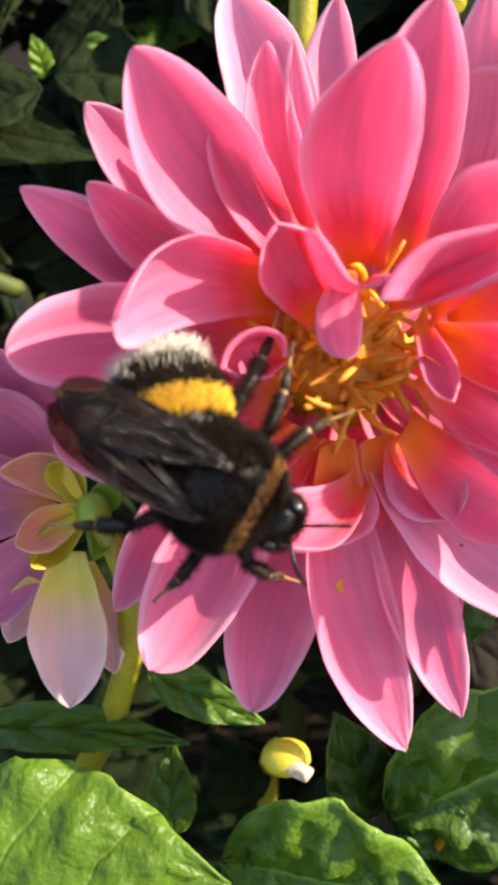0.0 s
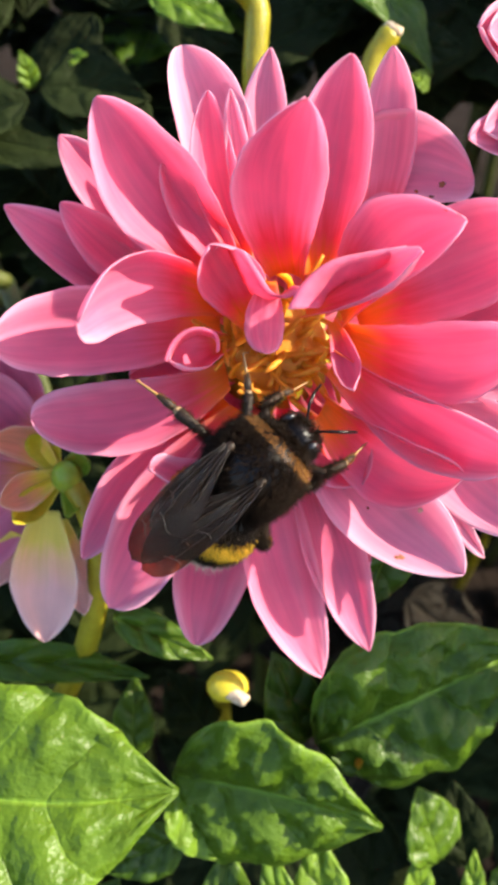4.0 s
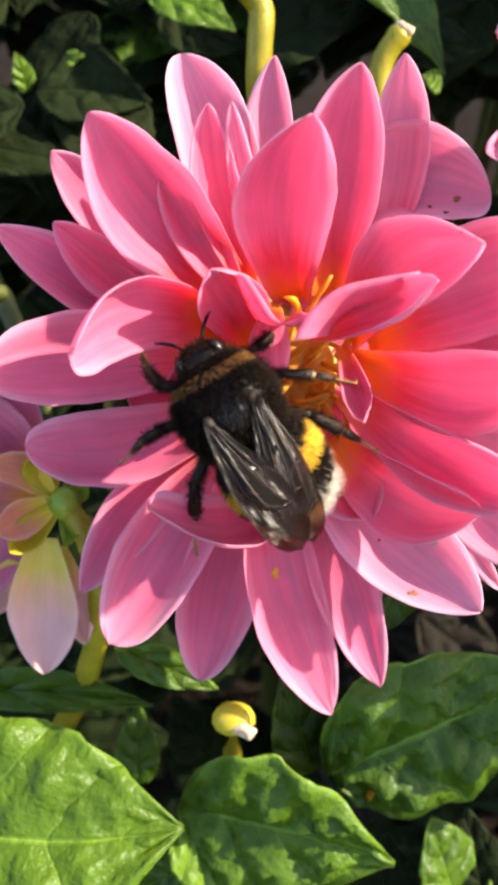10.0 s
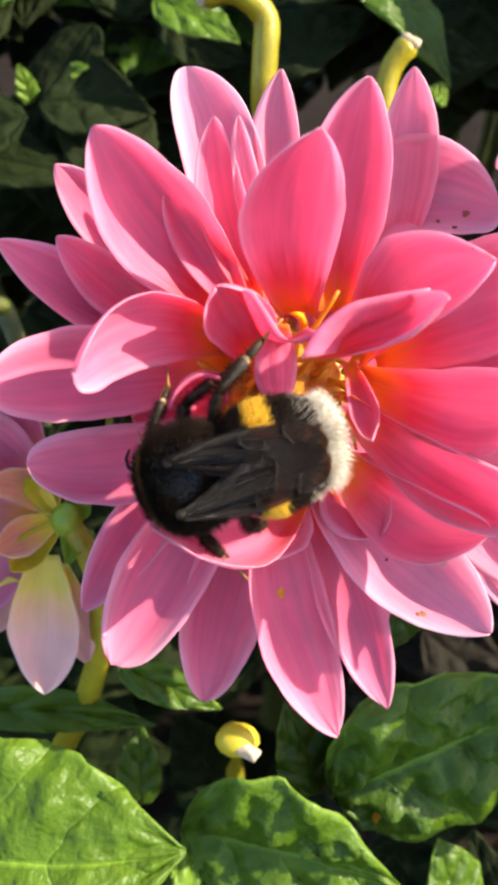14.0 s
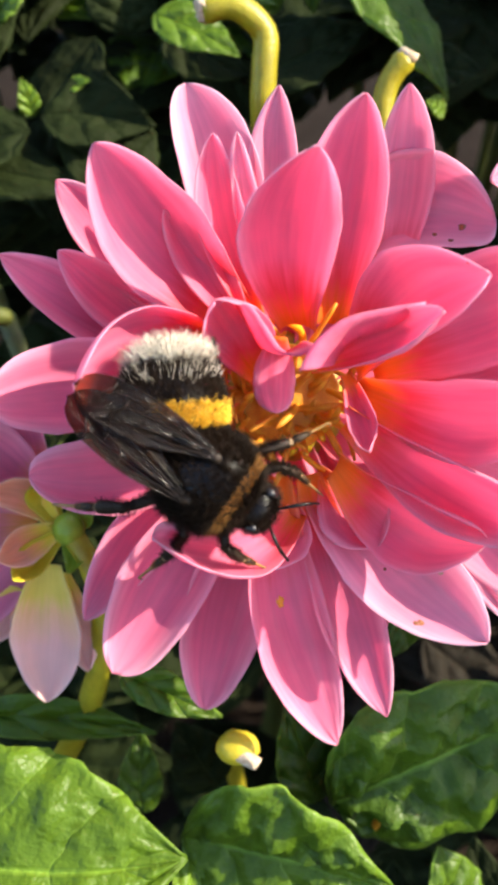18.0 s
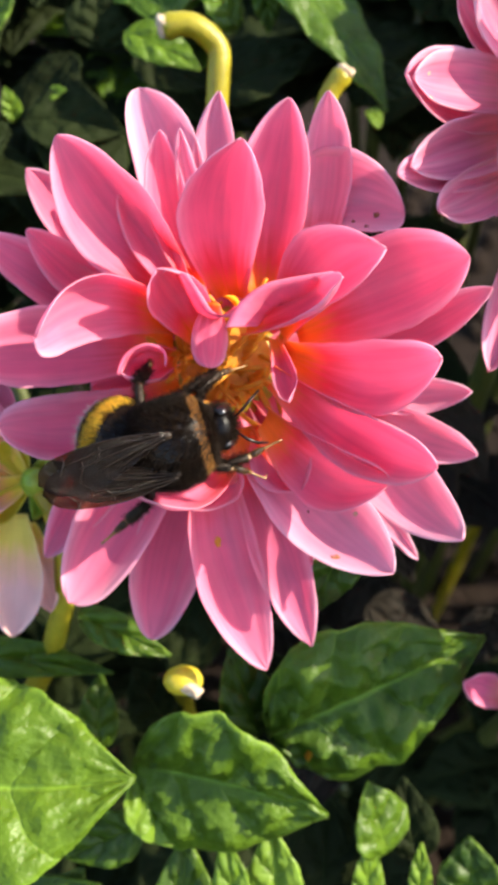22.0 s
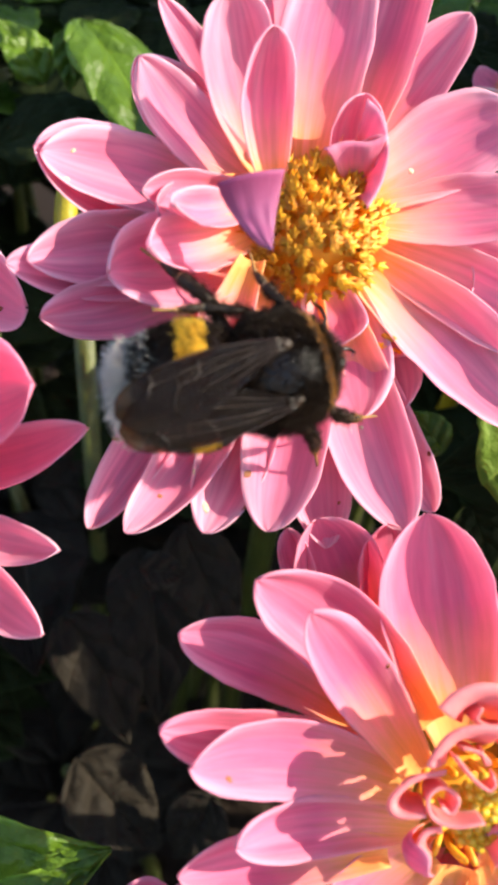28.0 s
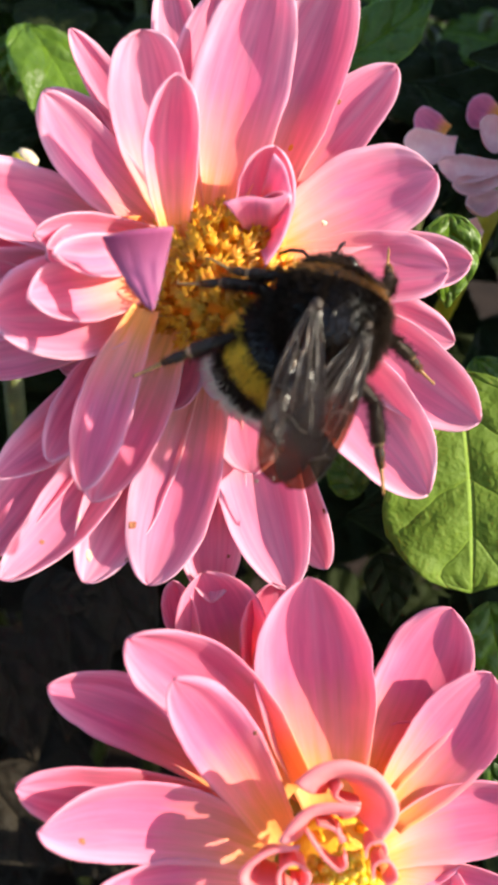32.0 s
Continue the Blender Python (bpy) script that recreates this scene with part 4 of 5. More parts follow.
leaf(between, (83.8, 38.4, -34.0), (96.4, 22.9, -32.0), 10.8)
leaf(between, (77.4, 10.3, -34.0), (81.3, 1.6, -34.0), 6.5, mat=SHADE_LEAF)
leaf(between, (73.9, 17.3, -40.0), (68.2, 22.3, -40.0), 6.1)
leaf(between, (92.7, 7.6, -34.0), (97.6, -3.1, -34.0), 8.6)
leaf(between, (56.8, 76.2, -40.0), (67.2, 89.4, -38.0), 9.5)
leaf(between, (6.7, 73.5, -50.0), (8.4, 64.9, -52.0), 5.2)
leaf(between, (97.0, -8.0, -36.0), (100.1, -16.3, -36.0), 6.6)


# ---- cut stems ----
def cut_stem(points, r, mat=None):
    """A bent yellow-green stalk whose head was cut off, dry and pale at the cut; it runs down to the soil."""
    top = at(*points[0])
    ob = thing("cut_stem", Vector((at(*points[-1]).x, at(*points[-1]).y + 0.03, 0)), "bent yellow-green stalk with a dry cut end", "stem", "cut flower stalks")
    line = [at(*p) for p in points]
    fine = [line[0]]
    for k in range(1, len(line)):
        p0, p1, p2, p3 = line[max(k - 2, 0)], line[k - 1], line[k], line[min(k + 1, len(line) - 1)]
        for s in (0.25, 0.5, 0.75, 1.0):
            fine.append(0.5 * (2 * p1 + (p2 - p0) * s + (2 * p0 - 5 * p1 + 4 * p2 - p3) * s * s + (3 * p1 - p0 - 3 * p2 + p3) * s**3))
    fine.append(ob.location.copy())
    part("stalk", tube([p - ob.location for p in fine[:-1]], [r * 0.001 * (1.12 if k == 1 else 0.95 if k == 0 else 1.0) for k in range(len(fine) - 1)], 12), mat or STEM, ob)
    # The foot is a separate piece so that its shade can be coloured in.
    part("lower_stalk", tube([p - ob.location for p in (fine[-2], fine[-2].lerp(fine[-1], 0.5), fine[-1])], [r * 0.00101] * 3, 12), SHADE_STEM, ob, "foot of the stalk, coloured dark in place of shade")
    d = (fine[0] - fine[1]).normalized()
    bm = tube([fine[0] - ob.location - d * 0.0004, fine[0] - ob.location + d * 0.0006, fine[0] - ob.location + d * 0.0011], [r * 0.00098, r * 0.00102, r * 0.0006], 9)
    for v in bm.verts:
        v.co += Vector((noise.noise(v.co * 900), noise.noise(v.co * 800 + Vector((3, 0, 0))), noise.noise(v.co * 700))) * r * 0.0004
    part("cut_end", bm, CUT, ob, "frayed pale brown cut end")
    return ob


def stub(place, r):
    """The rounded yellow stump of a cut bloom, its pale face towards the eye."""
    p = at(*place)
    ob = thing("cut_stem", Vector((p.x, p.y + 0.04, 0)), "short yellow stump of a cut bloom with a pale face", "stem", "cut flower stalks")
    bm = ball(p - ob.location, (r * 0.00125, r * 0.00095, r * 0.00095))
    part("stump", bm, BUDYELLOW, ob)
    face = p + AX @ Vector((r * 0.55, -r * 0.38, r * 0.62)) * 0.001
    bm = ball(face - ob.location, (r * 0.00062, r * 0.0005, r * 0.0004))
    for v in bm.verts:
        v.co += Vector((noise.noise(v.co * 900), noise.noise(v.co * 800 + Vector((3, 0, 0))), noise.noise(v.co * 700))) * r * 0.0003
    part("cut_end", bm, CUT, ob, "pale dry cut face")
    part("stalk", tube([q - ob.location for q in curve_points(p, p + Vector((-0.004, 0.012, -0.01)), ob.location)], [0.0016] * 9, 8), STEM, ob)
    return ob


cut_stem([(-8.4, 55.3, -30.0), (-4.0, 55.6, -30.0), (-0.2, 53.0, -32.0), (-0.2, 48.6, -33.0), (-0.5, 42.6, -36.0), (0.8, 34.4, -48.0)], 1.8)
cut_stem([(19.8, 49.9, -34.0), (17.3, 46.6, -35.0), (16.5, 41.7, -36.0), (17.4, 35.5, -38.0), (18.8, 29.8, -46.0)], 1.6)
# This whole stalk takes the dark stem colour in place of shade.
cut_stem([(-50.7, 25.7, -40.0), (-48.6, 21.6, -41.0), (-45.3, 17.7, -43.0), (-41.8, 16.3, -48.0)], 1.5, SHADE_STEM)
cut_stem([(-56.3, 48.0, -46.0), (-59.9, 43.3, -47.0), (-63.7, 37.0, -52.0)], 1.9)
cut_stem([(-50.5, 63.3, -44.0), (-51.0, 59.3, -46.0), (-52.4, 53.0, -50.0), (-55.6, 46.2, -60.0)], 1.7)
stub((-5.7, -43.2, -22.0), 2.35)


def faded():
    """The drooping, half-faded bloom beside the open ones."""
    ob = thing("faded_dahlia", at(-27.0, -14.0, -22.0), "faded dahlia bloom with drooping pale petals and yellow sepals", "flower")
    ob["mid"], ob["skin"] = (-27.0, -14.0, -22.0), "pink"
    petal(ob, (-30.0, -18.7, -23.0), (-30.3, -36.3, -22.0), 9.3, bend=-0.03, mat=CREAM, cup=60)
    petal(ob, (-28.7, -20.3, -25.0), (-25.6, -33.5, -26.0), 5.4, bend=-0.00, mat=CREAM)
    petal(ob, (-34.5, -21.9, -24.0), (-37.8, -29.2, -24.0), 4.8, bend=-0.02, mat=CREAM)
    petal(ob, (-28.5, -13.3, -22.0), (-36.5, -8.7, -18.0), 4.9, bend=-0.16, mat=ORANGE_CREAM, cup=60)
    petal(ob, (-28.3, -13.9, -22.0), (-34.8, -17.0, -17.0), 5.0, bend=-0.02, mat=ORANGE_CREAM, cup=60)
    petal(ob, (-28.2, -14.6, -22.0), (-33.3, -19.9, -18.0), 4.2, bend=-0.03, mat=BUDYELLOW, cup=60)
    petal(ob, (-28.6, -12.8, -22.0), (-30.9, -8.1, -19.0), 4.4, bend=-0.05, mat=BUDYELLOW, cup=60)
    petal(ob, (-27.8, -13.4, -22.0), (-23.8, -11.7, -21.0), 3.7, bend=-0.00, mat=BUDGREEN)
    petal(ob, (-27.7, -14.5, -22.0), (-26.5, -19.4, -20.0), 3.0, bend=0.12, mat=BUDGREEN)
    petal(ob, (-30.7, -10.9, -25.0), (-43.8, -1.0, -20.0), 11.6, bend=-0.03, mat=FADED)
    petal(ob, (-31.8, -12.8, -25.0), (-46.2, -11.3, -19.0), 10.7, bend=-0.01, mat=FADED)
    petal(ob, (-32.8, -16.4, -25.0), (-43.1, -26.7, -21.0), 8.2, bend=-0.00, mat=FADED)
    petal(ob, (-31.2, -9.6, -26.0), (-38.0, 5.1, -23.0), 10.0, bend=0.04, mat=FADED)
    part("receptacle", ball(Vector((0, 0, 0)), (0.0021, 0.0021, 0.0024)), BUDGREEN, ob, "green swollen cup")
    stem(ob, at(-27.0, -14.0, -22.0), at(-17.5, -27.0, -23.0), at(-33.5, -52.5, -40.0), 1.5)
    return ob


faded()


def side_bud():
    """A small pale bud beyond the second bloom."""
    ob = thing("dahlia_bud", at(*(82.5, 63.4, -34.0)), "small cream and pink dahlia buds in the shade", "bud")
    ob["mid"], ob["skin"] = (82.5, 63.4, -34.0), "pale"
    petal(ob, (81.0, 63.5, -33.0), (72.8, 62.1, -33.0), 3.7, mat=BUD, cup=70)
    petal(ob, (81.3, 62.0, -33.0), (75.3, 59.7, -33.0), 3.0, mat=BUD, cup=70)
    petal(ob, (82.2, 59.9, -33.0), (77.8, 57.4, -33.0), 3.7, mat=BUD, cup=70)
    petal(ob, (77.4, 76.5, -56.0), (71.2, 74.9, -56.0), 6.4, mat=SHADE_BROWN_LEAF)
    petal(ob, (78.5, 66.0, -33.0), (80.7, 69.7, -33.0), 5.2, mat=BUD)
    petal(ob, (74.7, 65.3, -34.0), (67.8, 64.5, -34.0), 4.8, mat=BUD, cup=70)
    petal(ob, (73.4, 68.0, -36.0), (68.8, 69.7, -36.0), 4.0, mat=FADED, cup=60)
    petal(ob, (79.5, 71.1, -35.0), (75.3, 72.1, -35.0), 4.6, mat=FADED, cup=60)
    petal(ob, (80.6, 56.2, -35.0), (77.5, 53.8, -36.0), 4.6, mat=BUD, cup=60)
    stem(ob, at(*(82.5, 63.4, -34.0)), at(82.5, 63.4 - 20, -70), (at(*(82.5, 63.4, -34.0)).x, at(*(82.5, 63.4, -34.0)).y + 0.05, 0), 1.5)


side_bud()


def bush(u, v, w, count, reach, mat, seed, label):
    """A leafy shoot of the bed: one stem from the soil with leaves all round it."""
    rng = random.Random(seed)
    top = at(u, v, w)
    foot = Vector((top.x + rng.uniform(-0.02, 0.02), top.y + rng.uniform(0.0, 0.05), 0))
    ob = thing("dahlia_plant", foot, label, "plant", "leafy dahlia plants of the bed")
    part("stem", tube([p - foot for p in curve_points(foot, foot.lerp(top, 0.5) + Vector((0.01, 0, 0)), top)], [0.0024 - 0.00015 * k for k in range(9)], 8), SHADE_STEM, ob)
    for k in range(count):
        a = 2.4 * k + rng.uniform(-0.4, 0.4)
        drop = rng.uniform(-2, 3) - 3.0 * k
        r = reach * rng.uniform(0.7, 1.2)
        b = Vector((u, v + drop * 0.7, w + drop * 0.7))
        d = Vector((math.cos(a), math.sin(a) * 0.75, math.sin(a) * -0.55 + rng.uniform(-0.1, 0.35)))
        s = b + d * 4
        leaf(ob, tuple(s), tuple(b + d * r), r * rng.uniform(0.55, 0.75), fold=rng.uniform(6, 22), sag=rng.uniform(0.05, 0.3), mat=mat)
    return ob


blemish(a, (20.2, 12.5, 22.0), (21.0, 32.2, -50.0), 0.46, 1)
blemish(a, (19.3, 11.5, 22.0), (19.1, 30.3, -50.0), 0.33, 1)
blemish(a, (18.2, 11.9, 22.0), (17.0, 31.2, -50.0), 0.27, 1)
blemish(a, (16.1, -18.4, 22.0), (12.8, -29.5, -50.0), 0.41, 1.6)
blemish(a, (-0.5, -14.3, 22.0), (0.5, -29.8, -50.0), 0.50, 1.8, ORANGE)
blemish(a, (18.1, -14.5, 22.0), (16.7, -21.7, -50.0), 0.34, 1, CUT)
blemish(a, (17.8, 10.5, 22.0), (16.1, 28.4, -50.0), 0.20, 1)
blemish(a, (14.0, -14.3, 22.0), (8.5, -21.3, -50.0), 0.20, 1)
# The next three are fallen orange and yellow florets, drawn as flat marks.
blemish(b, (56.5, 18.2, 22.0), (65.0, 34.1, -50.0), 0.83, 0.45, ORANGE)
blemish(b, (57.2, 17.4, 22.0), (66.5, 32.3, -50.0), 0.66, 0.5, YELLOW)
blemish(b, (56.2, 17.6, 22.0), (64.2, 32.7, -50.0), 0.50, 0.6, YELLOW)
blemish(b, (33.8, 26.9, 22.0), (11.6, 54.8, -50.0), 0.34, 1, CUT)
blemish(b, (33.8, 24.9, 22.0), (11.5, 49.9, -50.0), 0.45, 0.5, CUT)
blemish(b, (58.0, 40.5, 22.0), (58.2, 75.4, -50.0), 0.28, 1)
blemish(b, (51.8, 10.9, 22.0), (43.4, 5.0, -50.0), 0.43, 1)
blemish(b, (49.6, 8.3, 22.0), (38.2, -1.0, -50.0), 0.38, 2, CUT)
blemish(b, (48.4, 10.4, 22.0), (35.4, 3.9, -50.0), 0.27, 1.5, CUT)
blemish(b, (52.0, 8.7, 22.0), (43.8, -0.1, -50.0), 0.32, 1)
blemish(b, (46.5, 8.5, 22.0), (30.9, -0.7, -50.0), 0.27, 1)
blemish(b, (63.3, 14.6, 22.0), (70.8, 13.9, -50.0), 0.32, 1)
blemish(b, (58.7, 15.4, 22.0), (59.9, 15.8, -50.0), 0.27, 1, CUT)
blemish(b, (58.1, 10.4, 22.0), (58.5, 3.9, -50.0), 0.22, 1)
blemish(b, (59.0, 32.5, 22.0), (60.5, 56.5, -50.0), 0.44, 0.7, CUT)
blemish(b, (55.7, 36.8, 22.0), (52.7, 66.6, -50.0), 0.33, 1.2, ORANGE)
blemish(c, (54.3, -10.0, 22.0), (45.7, -38.6, -50.0), 0.26, 1.5)
blemish(c, (63.0, -1.3, 22.0), (67.2, -17.3, -50.0), 0.21, 1.5)
blemish(front, (15.7, -36.4, 22.0), (11.9, -65.4, -50.0), 0.57, 3, ORANGE)
blemish(front, (21.8, -28.0, 22.0), (24.2, -48.6, -50.0), 0.56, 1.2, CUT)

# Low shoots of the bed; their leaf colours already hold the shade.
SHADY = "leafy dahlia shoot of the bed, its shade put into the leaf colour"
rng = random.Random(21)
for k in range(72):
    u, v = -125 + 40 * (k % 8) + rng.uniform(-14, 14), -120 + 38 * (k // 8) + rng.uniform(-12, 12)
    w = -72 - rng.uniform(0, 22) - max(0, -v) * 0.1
    bush(u, v, w, 9, 30, SHADE_BROWN_LEAF if 0 < u < 75 and -60 < v < 25 else SHADE_LEAF, k, SHADY)
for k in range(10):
    bush(-70 + 17 * k + rng.uniform(-6, 6), 86 + rng.uniform(-8, 22), -62 - rng.uniform(0, 14), 8, 26, GREEN if k % 5 == 3 else SHADE_LEAF, 90 + k, "leafy dahlia shoot behind the blooms, most with shade in the leaf colour")
# Tall shoots out of view, added to keep sun off the low leaves.
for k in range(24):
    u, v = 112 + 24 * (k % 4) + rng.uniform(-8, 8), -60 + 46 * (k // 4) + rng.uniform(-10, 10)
    bush(u, v, (-38 if v < 55 else -14) - rng.uniform(0, 8) + (k % 4) * 5, 11, 34, SHADE_LEAF, 140 + k, "unseen tall leafy shoot added to cast shade on the bed")


# ---- the bumblebee ----
def fuzz(spots, length, rng, droop=0.5, thick=0.045, stray=0.3):
    """Short tapering hairs standing on a body; spots: place and outward way, in the bee's millimetres."""
    verts, faces = [], []
    for p, n in spots:
        n = (n + Vector((-droop * rng.uniform(0.6, 1.4), rng.uniform(-stray, stray), rng.uniform(-stray, stray)))).normalized()
        q = p + n * length * rng.uniform(0.5, 1.2)
        s = n.orthogonal().normalized() * thick
        r = n.cross(s).normalized() * thick
        k = len(verts)
        bend = p.lerp(q, 0.55) + Vector((-0.05, 0, 0.02)) * length
        verts += [p - n * 0.2 + s, p - n * 0.2 - s * 0.5 + r, p - n * 0.2 - s * 0.5 - r, bend + s * 0.6, bend - s * 0.3 + r * 0.6, bend - s * 0.3 - r * 0.6, q]
        for i, j in ((0, 1), (1, 2), (2, 0)):
            faces += [(k + i, k + j, k + 3 + j, k + 3 + i), (k + 3 + i, k + 3 + j, k + 6)]
    bm = bmesh.new()
    made = [bm.verts.new(v * 0.001) for v in verts]
    for f in faces:
        bm.faces.new([made[i] for i in f])
    return bm


def barrel(profile, sides=30):
    """A round body about the x axis: rows of x, half width, half height and centre height, in millimetres."""
    bm = bmesh.new()
    rings = []
    for x, ry, rz, z in profile:
        rings.append([bm.verts.new(Vector((x, ry * math.cos(6.28319 * k / sides), z + rz * math.sin(6.28319 * k / sides))) * 0.001) for k in range(sides)])
    for r, q in zip(rings, rings[1:]):
        for k in range(sides):
            bm.faces.new((r[k], q[k], q[(k + 1) % sides], r[(k + 1) % sides]))
    bm.faces.new(rings[0])
    bm.faces.new(rings[-1][::-1])
    return bm


def smooth_profile(keys, count):
    """Evenly spaced rings by a soft line through the given ones."""
    line = smooth_line([(x, ry, z) for x, ry, rz, z in keys], 8)
    tall = smooth_line([(x, rz, 0) for x, ry, rz, z in keys], 8)
    step = (len(line) - 1) / (count - 1)
    return [(line[round(k * step)].x, line[round(k * step)].y, tall[round(k * step)].y, line[round(k * step)].z) for k in range(count)]


def body_spots(profile, count, rng):
    spots = []
    weights = [(a[1] + b[1]) * math.hypot(a[0] - b[0], a[1] - b[1]) for a, b in zip(profile, profile[1:])]
    for i in rng.choices(range(len(profile) - 1), weights, k=count):
        s, a = rng.random(), rng.uniform(0, 6.283)
        x, ry, rz, z = (profile[i][k] * (1 - s) + profile[i + 1][k] * s for k in range(4))
        slope = -(profile[i + 1][1] - profile[i][1]) / (profile[i + 1][0] - profile[i][0] + 1e-9)
        slope = max(-4.0, min(4.0, slope))
        n = Vector((slope, math.cos(a) / max(ry, 0.3) * 5, math.sin(a) / max(rz, 0.3) * 5)).normalized()
        spots.append((Vector((x, ry * math.cos(a), z + rz * math.sin(a))), n))
    return spots


bee = thing("bumblebee", at(0, 0, 5), "large furry bumblebee, black with golden bands and white tail", "bumblebee")
rng = random.Random(11)

thorax_keys = [(4.9, 1.2, 1.2, -0.7), (4.6, 2.5, 2.2, -0.5), (3.8, 3.7, 3.2, -0.3), (2.5, 4.45, 3.95, 0.0), (0.8, 4.75, 4.3, 0.2), (-1.2, 4.65, 4.2, 0.2), (-2.8, 4.0, 3.6, 0), (-3.9, 3.0, 2.7, -0.3), (-4.5, 1.8, 1.7, -0.5)]
prof = smooth_profile(thorax_keys, 24)
thorax = part("thorax", barrel(prof), BLACK, bee)
BALD = Vector((-0.9, 0, 4.4))
spots = [k for k in body_spots(prof, 12500, rng) if not 3.0 < k[0].x < 4.1 and ((k[0] - BALD).length > 1.7 or rng.random() < 0.4)]
part("fur", fuzz(spots, 1.25, rng, 0.55, 0.036), FUR_BLACK, thorax)
part("collar_fur", fuzz([k for k in body_spots(prof, 9000, rng) if 3.0 < k[0].x < 4.1 and k[0].z > -1.5], 0.95, rng, 0.75, 0.034), FUR_OCHRE, thorax, "band of ochre fur behind the head")
part("stray_fur", fuzz([k for k in body_spots(prof, 2600, rng) if 1.9 < k[0].x < 4.4], 1.05, rng, 0.7, 0.03), FUR_BLACK, thorax, "stray black hairs on the collar")
for x, y in ((-0.4, 0.75), (-0.4, -0.75)):
    part("bald_spot", ball((x * 0.001, y * 0.001, 0.00434), (0.0008, 0.0004, 0.00018)), BLACK, thorax, "glossy bald ridge on the back")

WAIST = Vector((-3.6, 0, -0.4))
TUCK = Vector((1.9, 1.3, -0.3))
abdomen_keys = [(0.6, 2.2, 2.0, 0.0), (-0.3, 3.6, 3.2, 0.0), (-1.5, 4.6, 4.2, 0.05), (-3.2, 5.15, 4.7, 0.0), (-5.0, 5.2, 4.75, -0.2), (-7.0, 4.8, 4.4, -0.7), (-8.8, 4.0, 3.7, -1.4), (-10.1, 2.9, 2.7, -2.1), (-10.8, 1.7, 1.6, -2.6), (-11.1, 0.5, 0.5, -3.4)]
prof = smooth_profile(abdomen_keys, 34)
abdomen = part("abdomen", barrel(prof), BLACK, bee, "black furry abdomen")
abdomen.location = WAIST * 0.001


def ring_fur(name, x0, x1, count, length, droop, mat, label, thick=0.038, low=-9.0, high=9.0):
    """Fur on one ring of the abdomen, with an uneven border."""
    spots = [k for k in body_spots(prof, count, rng) if x1 + rng.gauss(0, 0.16) < k[0].x < x0 + rng.gauss(0, 0.16) and low < k[0].z + rng.gauss(0, 0.3) < high]
    return part(name, fuzz(spots, length, rng, droop, thick), mat, abdomen, label)


ring_fur("fore_fur", 1.0, -2.3, 9500, 1.15, 0.8, FUR_BLACK, "short black fur of the first ring")
ring_fur("golden_band", -2.3, -4.4, 24000, 1.0, 0.9, FUR_GOLD, "golden yellow furry band", 0.042, -0.3)
ring_fur("under_fur", -2.3, -4.4, 7000, 0.9, 0.9, FUR_BLACK, "black fur below the golden band", 0.038, -9.0, -0.3)
ring_fur("black_band", -4.4, -9.0, 15000, 0.95, 0.8, FUR_BLACK, "black fur of the middle rings")
ring_fur("white_tail", -8.9, -12.0, 13000, 2.1, 0.38, FUR_WHITE, "buff-white furry tail tip", 0.042)
ring_fur("grey_fringe", -6.8, -8.8, 2200, 1.3, 0.7, FUR_WHITE, "stray white hairs before the tail", 0.03)
ring_fur("stray_fur", -1.8, -5.4, 1100, 1.15, 0.7, FUR_BLACK, "stray black hairs on the golden band", 0.03)
tail_skin = [k for k in prof if k[0] < -8.3]
part("tail_skin", barrel([(x, ry + 0.04, rz + 0.04, z) for x, ry, rz, z in tail_skin]), TAIL, abdomen, "grey-buff skin under the tail fur")

NECK = Vector((3.9, 0, -0.8))
head = part("head", ball((0.0019, 0, -0.0009), (0.0020, 0.0025, 0.0024)), BLACK, bee)
head.location = NECK * 0.001
part("face_fur", fuzz([(Vector((1.9, 0, -0.9)) + Vector((d.x * 2.0, d.y * 2.45, d.z * 2.4)), d) for d in (Vector((rng.uniform(-0.4, 1), rng.uniform(-1, 1), rng.uniform(-0.4, 1))).normalized() for _ in range(1500))], 0.8, rng, 0.15, 0.032), FUR_BLACK, head)
for s in (1, -1):
    part("eye", ball((0.0022, s * 0.0019, -0.0006), (0.0012, 0.0009, 0.0019)), SHINE, head, "glossy black eye")
    pts = [Vector(p) * 0.001 for p in ((3.5, s * 0.7, 0.0), (4.1, s * 1.3, 0.8), (4.6, s * 1.8, 1.2), (5.8, s * 2.6, 0.9), (7.2, s * 3.2, 0.0))]
    part("antenna", tube(pts, [0.00017, 0.00015, 0.00019, 0.00019, 0.00015], 7), BLACK, head)
part("cheek", ball((0.0032, 0, -0.0022), (0.0009, 0.0015, 0.0013)), SHINE, head, "smooth dark upper lip")
part("tongue", tube([Vector(p) * 0.001 for p in ((3.4, 0, -2.4), (4.2, 0, -3.8), (4.0, 0, -5.2))], [0.0004, 0.0003, 0.00015], 6), LEG, head, "brown folded tongue")


